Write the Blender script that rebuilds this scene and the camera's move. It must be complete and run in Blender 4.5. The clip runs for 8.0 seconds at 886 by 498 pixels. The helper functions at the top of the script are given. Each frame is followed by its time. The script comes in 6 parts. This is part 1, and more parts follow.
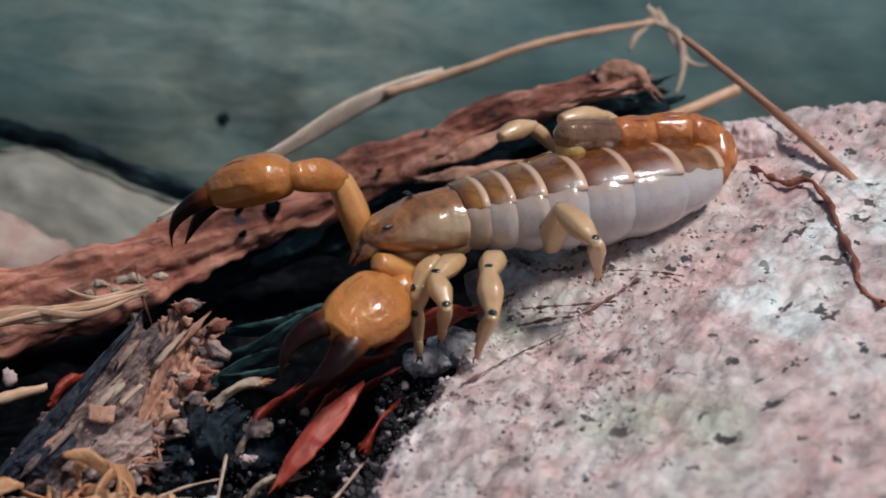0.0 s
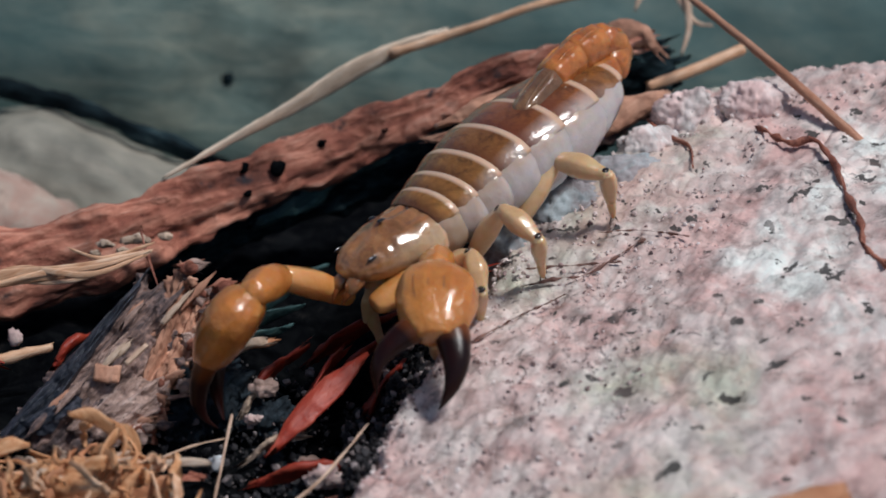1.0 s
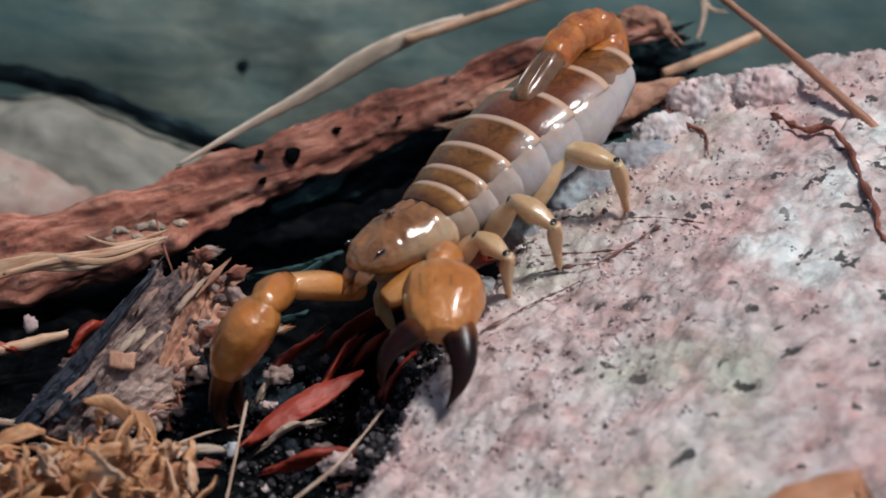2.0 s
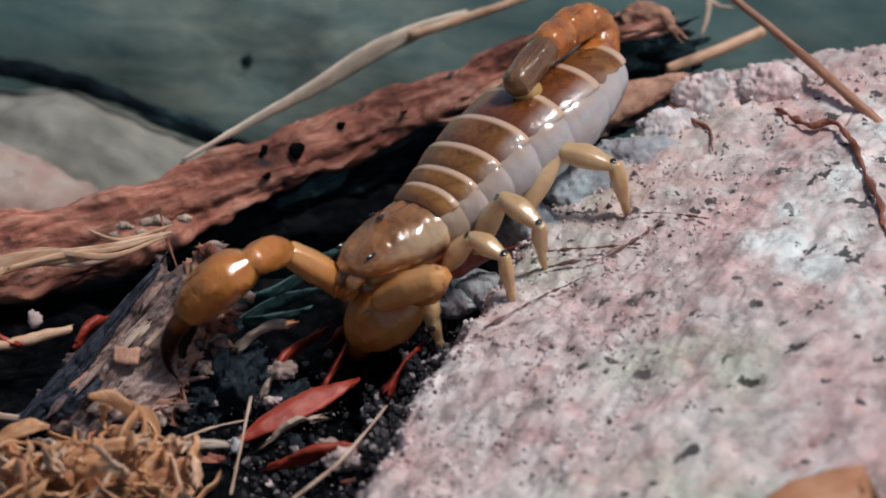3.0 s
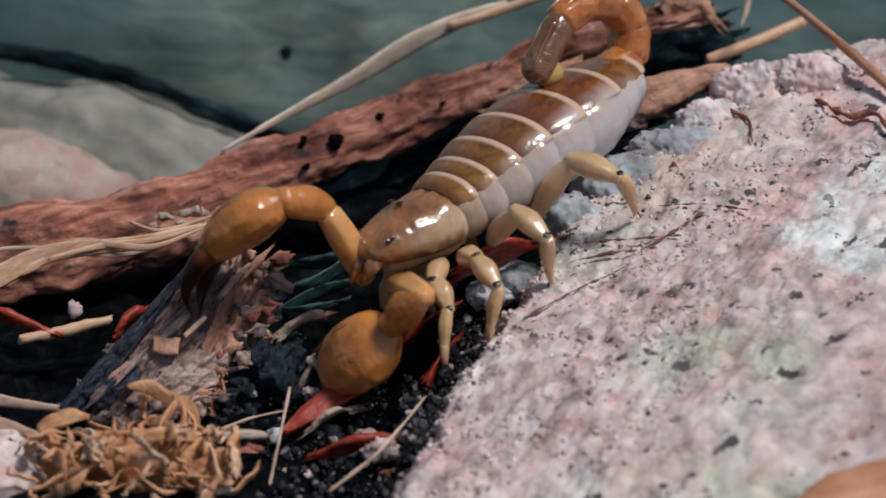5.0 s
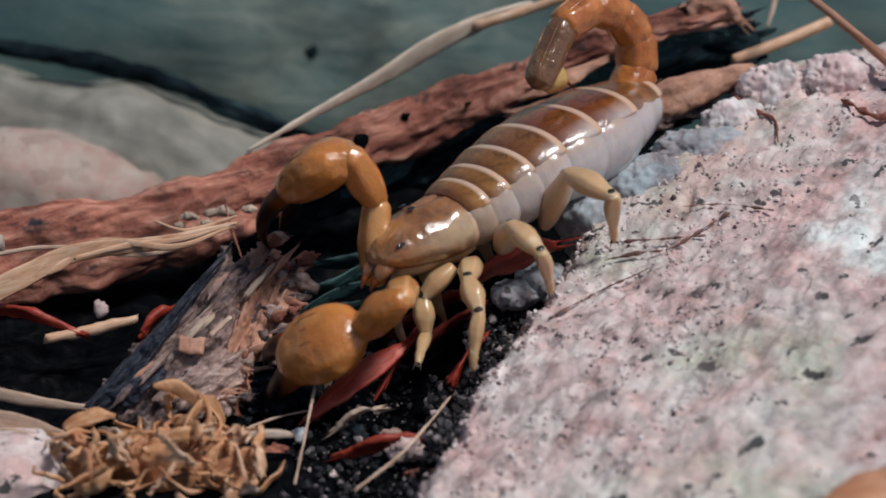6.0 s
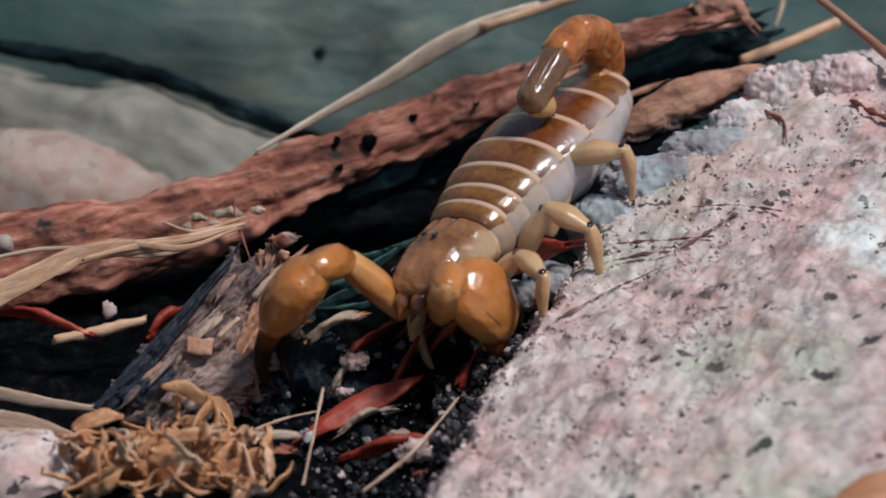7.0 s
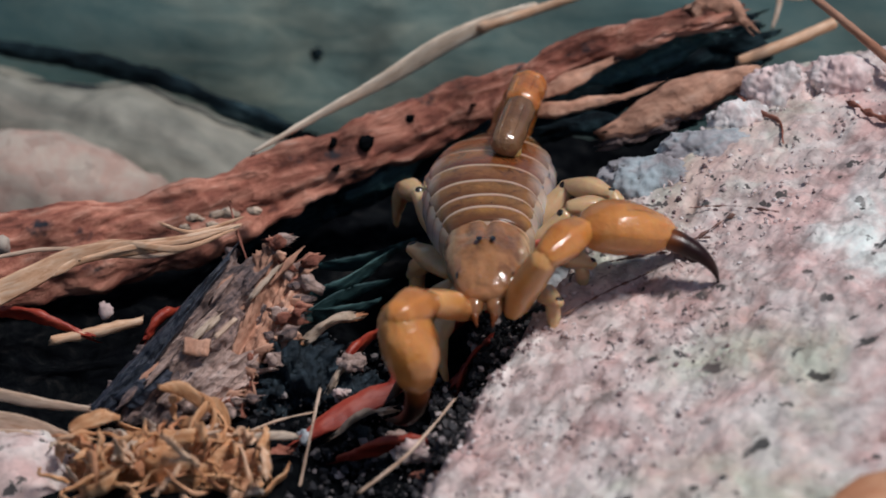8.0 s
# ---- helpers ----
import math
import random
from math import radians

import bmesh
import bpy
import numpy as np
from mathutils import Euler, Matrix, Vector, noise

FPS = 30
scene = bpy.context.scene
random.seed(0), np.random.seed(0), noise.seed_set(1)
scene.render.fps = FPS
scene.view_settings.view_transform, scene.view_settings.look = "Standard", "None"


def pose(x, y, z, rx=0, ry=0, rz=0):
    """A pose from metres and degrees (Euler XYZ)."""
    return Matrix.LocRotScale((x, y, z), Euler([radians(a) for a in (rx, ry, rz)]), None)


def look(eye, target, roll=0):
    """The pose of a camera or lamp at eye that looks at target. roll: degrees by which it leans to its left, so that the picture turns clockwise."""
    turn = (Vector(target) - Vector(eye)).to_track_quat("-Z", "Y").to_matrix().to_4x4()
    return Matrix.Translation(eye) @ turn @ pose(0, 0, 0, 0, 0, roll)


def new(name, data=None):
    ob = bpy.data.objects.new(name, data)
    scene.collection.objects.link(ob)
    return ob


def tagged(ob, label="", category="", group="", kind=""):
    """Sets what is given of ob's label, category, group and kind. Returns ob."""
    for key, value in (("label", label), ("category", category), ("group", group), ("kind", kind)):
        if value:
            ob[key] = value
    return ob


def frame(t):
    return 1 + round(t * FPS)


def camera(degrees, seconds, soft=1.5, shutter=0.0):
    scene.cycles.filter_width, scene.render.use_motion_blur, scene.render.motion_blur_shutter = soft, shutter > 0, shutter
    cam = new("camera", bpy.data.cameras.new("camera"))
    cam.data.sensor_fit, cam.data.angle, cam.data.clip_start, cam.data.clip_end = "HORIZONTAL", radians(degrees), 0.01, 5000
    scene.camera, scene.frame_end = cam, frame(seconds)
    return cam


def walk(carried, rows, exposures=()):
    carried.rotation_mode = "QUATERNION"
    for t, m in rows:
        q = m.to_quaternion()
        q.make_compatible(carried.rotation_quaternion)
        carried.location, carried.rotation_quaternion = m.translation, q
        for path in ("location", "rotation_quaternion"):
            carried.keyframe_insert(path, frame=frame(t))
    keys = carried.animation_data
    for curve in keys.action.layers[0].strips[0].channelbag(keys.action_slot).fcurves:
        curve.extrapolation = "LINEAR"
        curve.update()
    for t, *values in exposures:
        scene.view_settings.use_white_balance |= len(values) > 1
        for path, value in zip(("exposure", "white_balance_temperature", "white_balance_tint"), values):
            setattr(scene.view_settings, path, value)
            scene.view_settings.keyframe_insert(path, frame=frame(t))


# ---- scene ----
S = 0.01  # the plan below is in centimetres

cam = camera(24, 8.0, soft=1.8)
cam.data.dof.use_dof = True
cam.data.dof.focus_distance = 0.283
cam.data.dof.aperture_fstop = 19.0
EYE = Vector((0.0, -0.25558, 0.11918))
CAMERA_TURNS = [
    (0.0, (0.03157, -0.04608, -0.00233)),
    (0.5, (0.02105, -0.04512, -0.00289)),
    (1.0, (0.01241, -0.04365, -0.00251)),
    (1.5, (0.00802, -0.03940, -0.00238)),
    (3.0, (0.00390, -0.03458, -0.00184)),
    (3.5, (0.00200, -0.03164, -0.00170)),
    (4.0, (0.00165, -0.02442, -0.00155)),
    (4.5, (-0.00039, -0.02073, -0.00152)),
    (6.0, (-0.00038, -0.00390, 0.00065)),
    (6.5, (-0.00007, -0.00044, 0.00018)),
    (7.0, (0.00000, 0.00000, 0.00000)),
    (7.5, (0.00031, -0.00031, 0.00044)),
    (8.0, (0.00041, -0.00150, 0.00020)),
]
walk(cam, [(t, Matrix.Translation(EYE) @ pose(0, 0, 0, 65, 0, 0) @ Matrix.Rotation(Vector(w).length, 4, Vector(w) if any(w) else Vector((1, 0, 0))))
           for t, w in CAMERA_TURNS], exposures=[(0.0, 0.0), (8.0, 0.0)])

# ---- light ----
SUN_ELEVATION, SUN_TURN = 63.0, 116.0   # degrees; turn clockwise from north (+y)
world = bpy.data.worlds.new("sky")
scene.world = world
world.use_nodes = True
wn = world.node_tree
sky = wn.nodes.new("ShaderNodeTexSky")
sky.sky_type, sky.sun_disc = "NISHITA", False
sky.sun_elevation, sky.sun_rotation = radians(SUN_ELEVATION), radians(SUN_TURN)
wn.nodes["Background"].inputs["Strength"].default_value = 0.055
wn.links.new(sky.outputs["Color"], wn.nodes["Background"].inputs["Color"])
sun = new("sun", bpy.data.lights.new("sun", "SUN"))
sun.data.energy, sun.data.angle, sun.data.color = 2.68, radians(13), (1.0, 0.985, 0.985)
az, el = radians(SUN_TURN), radians(SUN_ELEVATION)
sun.matrix_world = look((math.sin(az) * math.cos(el), math.cos(az) * math.cos(el), math.sin(el)), (0, 0, 0))


# ---- materials ----
def mat(name, rough=0.6, coat=0.0, sss=0.0, sss_r=(1.0, 0.4, 0.2), ior=1.45):
    m = bpy.data.materials.new(name)
    m.use_nodes = True
    b = m.node_tree.nodes["Principled BSDF"]
    b.inputs["Roughness"].default_value = rough
    b.inputs["Coat Weight"].default_value = coat
    b.inputs["Coat Roughness"].default_value = 0.12
    b.inputs["IOR"].default_value = ior
    if sss:
        b.inputs["Subsurface Weight"].default_value = sss
        b.inputs["Subsurface Radius"].default_value = sss_r
        b.inputs["Subsurface Scale"].default_value = 0.0018
    return m, m.node_tree, b


def node(nt, kind, **values):
    n = nt.nodes.new(kind)
    for k, v in values.items():
        n.inputs[k.replace("_", " ")].default_value = v
    return n


def coords(nt, stretch=(1, 1, 1), source="Object"):
    tc = nt.nodes.new("ShaderNodeTexCoord")
    mp = nt.nodes.new("ShaderNodeMapping")
    mp.inputs["Scale"].default_value = stretch
    nt.links.new(tc.outputs[source], mp.inputs["Vector"])
    return mp.outputs["Vector"]


def noise_tex(nt, vec, scale, detail=5.0, rough=0.6, distort=0.0):
    n = node(nt, "ShaderNodeTexNoise", Scale=scale, Detail=detail, Roughness=rough, Distortion=distort)
    nt.links.new(vec, n.inputs["Vector"])
    return n.outputs["Fac"]


def ramp(nt, fac, stops):
    r = nt.nodes.new("ShaderNodeValToRGB")
    while len(r.color_ramp.elements) < len(stops):
        r.color_ramp.elements.new(0.5)
    for e, (pos, col) in zip(r.color_ramp.elements, stops):
        e.position, e.color = pos, (*col, 1.0) if len(col) == 3 else col
    nt.links.new(fac, r.inputs["Fac"])
    return r.outputs["Color"]


def mix(nt, fac, a, b, blend="MIX"):
    n = nt.nodes.new("ShaderNodeMix")
    n.data_type, n.blend_type = "RGBA", blend
    for sock, v in ((n.inputs["Factor"], fac), (n.inputs["A"], a), (n.inputs["B"], b)):
        if isinstance(v, bpy.types.NodeSocket):
            nt.links.new(v, sock)
        elif isinstance(v, (int, float)):
            sock.default_value = v
        else:
            sock.default_value = (*v, 1.0)
    return n.outputs["Result"]


def bump(nt, b, height, strength=0.5, dist=0.0005):
    n = node(nt, "ShaderNodeBump", Strength=strength, Distance=dist)
    nt.links.new(height, n.inputs["Height"])
    nt.links.new(n.outputs["Normal"], b.inputs["Normal"])
    return n


def grey(v):
    return (v, v, v)


def make_rock(name, tones, speck=0.50, gritty=1.0, band=None):
    m, nt, b = mat(name, 0.85)
    v = coords(nt)
    big = noise_tex(nt, v, 26, 5, 0.6, 0.6)
    mid = noise_tex(nt, v, 230, 6, 0.7)
    fine = noise_tex(nt, v, 900, 4, 0.7)
    base = ramp(nt, big, [(0.37, tones[0]), (0.46, tones[1]), (0.56, tones[2]), (0.67, tones[3])])
    grain = ramp(nt, mid, [(0.32, grey(1.0 - 0.5 * gritty)), (0.47, grey(0.98)), (0.66, grey(1.0 + 0.28 * gritty))])
    col = mix(nt, 1.0, base, grain, "MULTIPLY")
    blush = ramp(nt, noise_tex(nt, v, 120, 5, 0.65, 0.8), [(0.40, (1.0, 0.88, 0.87)), (0.50, (1.0, 1.0, 1.0)), (0.60, (0.99, 1.08, 1.09))])
    col = mix(nt, 1.0, col, blush, "MULTIPLY")
    cell = node(nt, "ShaderNodeTexVoronoi", Scale=520.0, Randomness=1.0)
    bent = node(nt, "ShaderNodeTexNoise", Scale=300.0, Detail=3.0)
    nt.links.new(v, bent.inputs["Vector"])
    nt.links.new(mix(nt, 0.0022, v, bent.outputs["Color"], "ADD"), cell.inputs["Vector"])
    hue = nt.nodes.new("ShaderNodeSeparateColor")
    nt.links.new(cell.outputs["Color"], hue.inputs["Color"])
    col = mix(nt, 1.0, col, ramp(nt, hue.outputs["Red"], [(0.0, (0.84, 0.77, 0.76)), (0.25, (0.98, 0.95, 0.95)), (1.0, (1.08, 1.08, 1.07))]), "MULTIPLY")
    gaps = ramp(nt, cell.outputs["Distance"], [(0.55, grey(0.0)), (0.72, grey(1.0))])
    patch = ramp(nt, noise_tex(nt, v, 70, 4, 0.6, 0.6), [(speck, grey(0.0)), (speck + 0.14, grey(1.0))])
    spots = ramp(nt, noise_tex(nt, v, 430, 5, 0.72, 1.4), [(0.59, grey(0.0)), (0.612, grey(1.0))])
    region = ramp(nt, noise_tex(nt, v, 11, 3, 0.5), [(0.40, grey(0.30)), (0.60, grey(1.0))])
    if band:
        # the dark grains thin out away from the broken edge
        sx = nt.nodes.new("ShaderNodeSeparateXYZ")
        nt.links.new(v, sx.inputs["Vector"])
        slope = node(nt, "ShaderNodeMath")
        slope.operation = "MULTIPLY_ADD"
        nt.links.new(sx.outputs["Y"], slope.inputs[0])
        slope.inputs[1].default_value = -2.0
        nt.links.new(sx.outputs["X"], slope.inputs[2])
        wob = node(nt, "ShaderNodeMath")
        wob.operation = "MULTIPLY_ADD"
        nt.links.new(big, wob.inputs[0])
        wob.inputs[1].default_value = 0.06
        nt.links.new(slope.outputs[0], wob.inputs[2])
        mr = node(nt, "ShaderNodeMapRange", From_Min=band[0], From_Max=band[1], To_Min=1.0, To_Max=0.12)
        nt.links.new(wob.outputs[0], mr.inputs["Value"])
        region = mix(nt, 1.0, region, mr.outputs["Result"], "MULTIPLY")
    dark = mix(nt, 1.0, mix(nt, 1.0, spots, patch, "MULTIPLY"), region, "MULTIPLY")
    col = mix(nt, dark, col, (0.07, 0.05, 0.06))
    # these pits have no depth: their inner shade is painted as dark colour
    pits = ramp(nt, noise_tex(nt, v, 350, 3, 0.55), [(0.352, grey(0.95 * gritty)), (0.368, grey(0.0))])
    hollow = ramp(nt, noise_tex(nt, v, 48, 3, 0.6), [(0.44, grey(0.0)), (0.50, grey(1.0))])
    col = mix(nt, mix(nt, 1.0, pits, hollow, "MULTIPLY"), col, (0.055, 0.052, 0.05))
    col = mix(nt, mix(nt, 1.0, mix(nt, 1.0, gaps, patch, "MULTIPLY"), mix(nt, 1.0, region, grey(0.55), "MULTIPLY"), "MULTIPLY"), col, (0.16, 0.11, 0.10))
    nt.links.new(col, b.inputs["Base Color"])
    bump(nt, b, mix(nt, 0.5, mix(nt, 0.4, mid, fine), mix(nt, 1.0, grey(1.0), cell.outputs["Distance"], "SUBTRACT")), min(1.0, 0.5 * gritty), 0.0006)
    return m


def make_wood(name, tones, stretch=(1, 6, 6), scale=120, rough=0.75, pit=0.0, strength=0.8, gloss=0.5, spread=(60, 0.55, 1.25), end_tone=None):
    m, nt, b = mat(name, rough)
    b.inputs["Specular IOR Level"].default_value = gloss
    v = coords(nt, stretch)
    grain = noise_tex(nt, v, scale, 7, 0.68, 0.6)
    v2 = coords(nt)
    big = noise_tex(nt, v2, spread[0], 4, 0.6)
    col = ramp(nt, grain, [(0.28, tones[0]), (0.45, tones[1]), (0.58, tones[2]), (0.75, tones[3])])
    shade = ramp(nt, big, [(0.3, grey(spread[1])), (0.5, grey(0.95)), (0.7, grey(spread[2]))])
    col = mix(nt, 1.0, col, shade, "MULTIPLY")
    if end_tone:
        # dark teal tone that grows along x away from a paler patch
        sx = nt.nodes.new("ShaderNodeSeparateXYZ")
        nt.links.new(v2, sx.inputs["Vector"])
        off = node(nt, "ShaderNodeMath")
        off.operation = "SUBTRACT"
        nt.links.new(sx.outputs["X"], off.inputs[0])
        off.inputs[1].default_value = end_tone[0]
        away = node(nt, "ShaderNodeMath")
        away.operation = "ABSOLUTE"
        nt.links.new(off.outputs[0], away.inputs[0])
        wob = node(nt, "ShaderNodeMath")
        wob.operation = "MULTIPLY_ADD"
        nt.links.new(big, wob.inputs[0])
        wob.inputs[1].default_value = 0.06
        nt.links.new(away.outputs[0], wob.inputs[2])
        mr = node(nt, "ShaderNodeMapRange", From_Min=end_tone[1] + 0.03, From_Max=end_tone[2] + 0.03, To_Max=0.72)
        nt.links.new(wob.outputs[0], mr.inputs["Value"])
        col = mix(nt, mr.outputs["Result"], col, end_tone[3])
    if pit:
        p = ramp(nt, noise_tex(nt, v2, 210, 3, 0.6), [(0.28, grey(1.0)), (0.28 + pit, grey(0.0))])
        col = mix(nt, p, col, (0.02, 0.02, 0.028))
    nt.links.new(col, b.inputs["Base Color"])
    bump(nt, b, mix(nt, 0.35, grain, noise_tex(nt, v2, 500, 5, 0.7)), min(strength, 1.0), 0.0008 * max(strength, 1.0))
    return m


def make_shell(name, low, high, rough=0.22, coat=0.6, sss=0.35, scale=160, relief=0.42, rim=None, flank=None, fore=None, gloss=0.5, mottle=0.0):
    """Chitin: two close tones, a wet gloss and a fine pebbled skin. rim: x range and tone of a pale hind rim; flank: axis, range and tone towards the soft flank."""
    m, nt, b = mat(name, rough, coat, sss)
    b.inputs["Specular IOR Level"].default_value = gloss
    v = coords(nt)
    n1 = noise_tex(nt, v, scale, 4, 0.55)
    col = ramp(nt, n1, [(0.32, low), (0.68, high)])
    if mottle:
        blots = ramp(nt, noise_tex(nt, v, 420, 5, 0.65, 0.8), [(0.34, grey(1.0 - mottle)), (0.50, grey(1.0)), (0.68, grey(1.0 + 0.5 * mottle))])
        col = mix(nt, 1.0, col, blots, "MULTIPLY")
    sx = nt.nodes.new("ShaderNodeSeparateXYZ")
    nt.links.new(v, sx.inputs["Vector"])
    wob = nt.nodes.new("ShaderNodeMath")
    wob.operation = "MULTIPLY_ADD"
    nt.links.new(n1, wob.inputs[0])
    wob.inputs[1].default_value = 0.0016
    if flank:
        ab = nt.nodes.new("ShaderNodeMath")
        ab.operation = "ABSOLUTE"
        nt.links.new(sx.outputs[flank[0]], ab.inputs[0] if flank[0] == "Y" else wob.inputs[2])
        if flank[0] == "Y":
            nt.links.new(ab.outputs[0], wob.inputs[2])
        mr = node(nt, "ShaderNodeMapRange", From_Min=flank[1] + 0.0008, From_Max=flank[2] + 0.0008)
        nt.links.new(wob.outputs[0], mr.inputs["Value"])
        col = mix(nt, mr.outputs["Result"], col, flank[3])
    if fore:
        mr = node(nt, "ShaderNodeMapRange", From_Min=fore[0], From_Max=fore[1])
        nt.links.new(sx.outputs["X"], mr.inputs["Value"])
        col = mix(nt, mr.outputs["Result"], col, fore[2])
    if rim:
        mr = node(nt, "ShaderNodeMapRange", From_Min=rim[0], From_Max=rim[1])
        nt.links.new(sx.outputs["X"], mr.inputs["Value"])
        col = mix(nt, mr.outputs["Result"], col, rim[2])
    nt.links.new(col, b.inputs["Base Color"])
    fine = noise_tex(nt, v, 1100, 3, 0.6)
    broad = noise_tex(nt, v, 260, 3, 0.5, 1.0)
    bump(nt, b, mix(nt, 0.6, fine, broad), relief, 0.0007)
    return m


# red: how much of the tail's red light is painted into the plate's colour
def make_tergite(length, red):
    return make_shell("tergite_shell", (0.15, 0.062 - 0.026 * red, 0.017 - 0.009 * red), (0.37, 0.168 - 0.075 * red, 0.043 - 0.02 * red), 0.20, 0.65, 0.25, rim=(-(length - 0.09) * S, -(length - 0.04) * S, (0.66, 0.43, 0.30)), flank=("Y", 0.0058, 0.0088, (0.60, 0.50, 0.46)), fore=(-0.6 * length * S, -0.05 * length * S, (0.13, 0.047 - 0.018 * red, 0.016)), mottle=0.5)


ROCK = make_rock("pink_rock", [(0.47, 0.44, 0.36), (0.61, 0.51, 0.475), (0.575, 0.43, 0.405), (0.75, 0.73, 0.69)], 0.40, band=(0.105, 0.145))
ROCK_PALE = make_rock("pale_rock", [(0.60, 0.53, 0.51), (0.72, 0.64, 0.62), (0.67, 0.55, 0.53), (0.82, 0.78, 0.77)], 0.5, 0.8)
ROCK_GREY = make_rock("grey_rock", [(0.26, 0.29, 0.31), (0.42, 0.45, 0.47), (0.53, 0.55, 0.57), (0.64, 0.61, 0.61)], 0.42, 0.9)
STONE_TAN = make_rock("tan_stone", [(0.33, 0.25, 0.205), (0.39, 0.30, 0.25), (0.43, 0.34, 0.285), (0.46, 0.375, 0.32)], 0.8, 0.25)
BARK = make_wood("red_bark", [(0.05, 0.02, 0.018), (0.31, 0.10, 0.065), (0.51, 0.215, 0.145), (0.70, 0.44, 0.35)], (1, 4.5, 4.5), 95, pit=0.10, strength=1.8, spread=(85, 0.16, 1.4))
BARK_SPLIT = make_wood("split_bark", [(0.18, 0.085, 0.055), (0.52, 0.26, 0.17), (0.64, 0.36, 0.25), (0.74, 0.50, 0.39)], (1, 3, 3), 110, pit=0.03, strength=1.2)
# near-black with some teal: shade of hollow and gaps is put into this colour
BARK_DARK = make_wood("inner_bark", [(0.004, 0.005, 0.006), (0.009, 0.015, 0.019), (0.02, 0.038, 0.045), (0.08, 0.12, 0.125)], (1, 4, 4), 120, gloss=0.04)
WOOD = make_wood("weathered_wood", [(0.02, 0.022, 0.03), (0.17, 0.125, 0.125), (0.40, 0.26, 0.22), (0.68, 0.54, 0.49)], (1, 7, 7), 110, pit=0.04, strength=2.4)
WOOD_PINK = make_wood("torn_wood", [(0.10, 0.07, 0.065), (0.46, 0.31, 0.26), (0.64, 0.46, 0.40), (0.80, 0.68, 0.62)], (1, 6, 6), 130, pit=0.06, strength=2.0)
CHARRED = make_wood("charred_wood", [(0.006, 0.008, 0.014), (0.02, 0.028, 0.045), (0.06, 0.065, 0.09), (0.26, 0.24, 0.27)], (1, 6, 6), 120, 0.42, strength=1.6)
LOG = make_wood("grey_green_log", [(0.08, 0.135, 0.125), (0.18, 0.25, 0.22), (0.28, 0.335, 0.28), (0.41, 0.44, 0.35)], (1, 3.5, 3.5), 60, strength=0.4, spread=(38, 0.45, 1.45), end_tone=(-0.028, 0.005, 0.05, (0.035, 0.095, 0.10)))
LOG_PALE = make_wood("pale_log", [(0.15, 0.155, 0.13), (0.22, 0.215, 0.18), (0.28, 0.265, 0.22), (0.37, 0.325, 0.27)], (1, 4, 4), 45, strength=0.4)
# darker than real soil: the hollow's deep shade is put into the base colour
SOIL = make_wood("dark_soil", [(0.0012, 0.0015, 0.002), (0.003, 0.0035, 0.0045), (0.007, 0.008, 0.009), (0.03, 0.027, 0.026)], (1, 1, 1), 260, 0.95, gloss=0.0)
CHAR = make_wood("charcoal", [(0.004, 0.006, 0.009), (0.014, 0.022, 0.03), (0.034, 0.052, 0.068), (0.13, 0.17, 0.19)], (1, 1, 1), 420, 0.6, gloss=0.25, strength=2.5)
STRAW = make_wood("dry_straw", [(0.48, 0.22, 0.11), (0.70, 0.40, 0.24), (0.79, 0.52, 0.35), (0.85, 0.66, 0.50)], (1, 9, 9), 140, 0.55, strength=0.3)
STRAW_PALE = make_wood("bleached_straw", [(0.42, 0.25, 0.16), (0.62, 0.42, 0.30), (0.72, 0.53, 0.40), (0.80, 0.64, 0.52)], (1, 9, 9), 140, 0.55, strength=0.3)
BLADE = make_wood("bleached_blade", [(0.46, 0.33, 0.23), (0.64, 0.50, 0.38), (0.72, 0.60, 0.48), (0.80, 0.71, 0.60)], (1, 9, 9), 140, 0.55, strength=0.3)
REED = make_wood("orange_reed", [(0.28, 0.11, 0.06), (0.44, 0.20, 0.12), (0.54, 0.29, 0.19), (0.62, 0.40, 0.29)], (1, 9, 9), 120, 0.5, strength=0.3)
ROOT = make_wood("red_root", [(0.10, 0.03, 0.02), (0.28, 0.09, 0.06), (0.38, 0.14, 0.09), (0.50, 0.24, 0.17)], (1, 5, 5), 200, 0.6)
FIBRE = make_wood("root_fibre", [(0.07, 0.035, 0.03), (0.16, 0.075, 0.06), (0.26, 0.14, 0.11), (0.42, 0.28, 0.23)], (1, 3, 3), 200, 0.7)
RED = make_wood("red_flake", [(0.12, 0.012, 0.008), (0.32, 0.032, 0.018), (0.46, 0.075, 0.038), (0.55, 0.18, 0.10)], (1, 6, 6), 120, 0.42, strength=0.4)
FLAKE_PINK = make_wood("pink_flake", [(0.16, 0.015, 0.01), (0.42, 0.05, 0.027), (0.52, 0.10, 0.06), (0.62, 0.30, 0.22)], (1, 4, 4), 110, 0.42, strength=0.5)
TEAL = make_wood("mouldy_blade", [(0.012, 0.03, 0.034), (0.03, 0.08, 0.085), (0.06, 0.14, 0.14), (0.14, 0.24, 0.22)], (1, 8, 8), 110, 0.6)
SHAVING = make_wood("yellow_shaving", [(0.36, 0.125, 0.047), (0.62, 0.29, 0.13), (0.76, 0.44, 0.245), (0.84, 0.61, 0.41)], (1, 6, 6), 150, 0.6, strength=0.4)
CHIP = make_wood("pale_chip", [(0.40, 0.28, 0.20), (0.58, 0.43, 0.32), (0.66, 0.52, 0.41), (0.72, 0.62, 0.52)], (1, 6, 6), 140, 0.6)
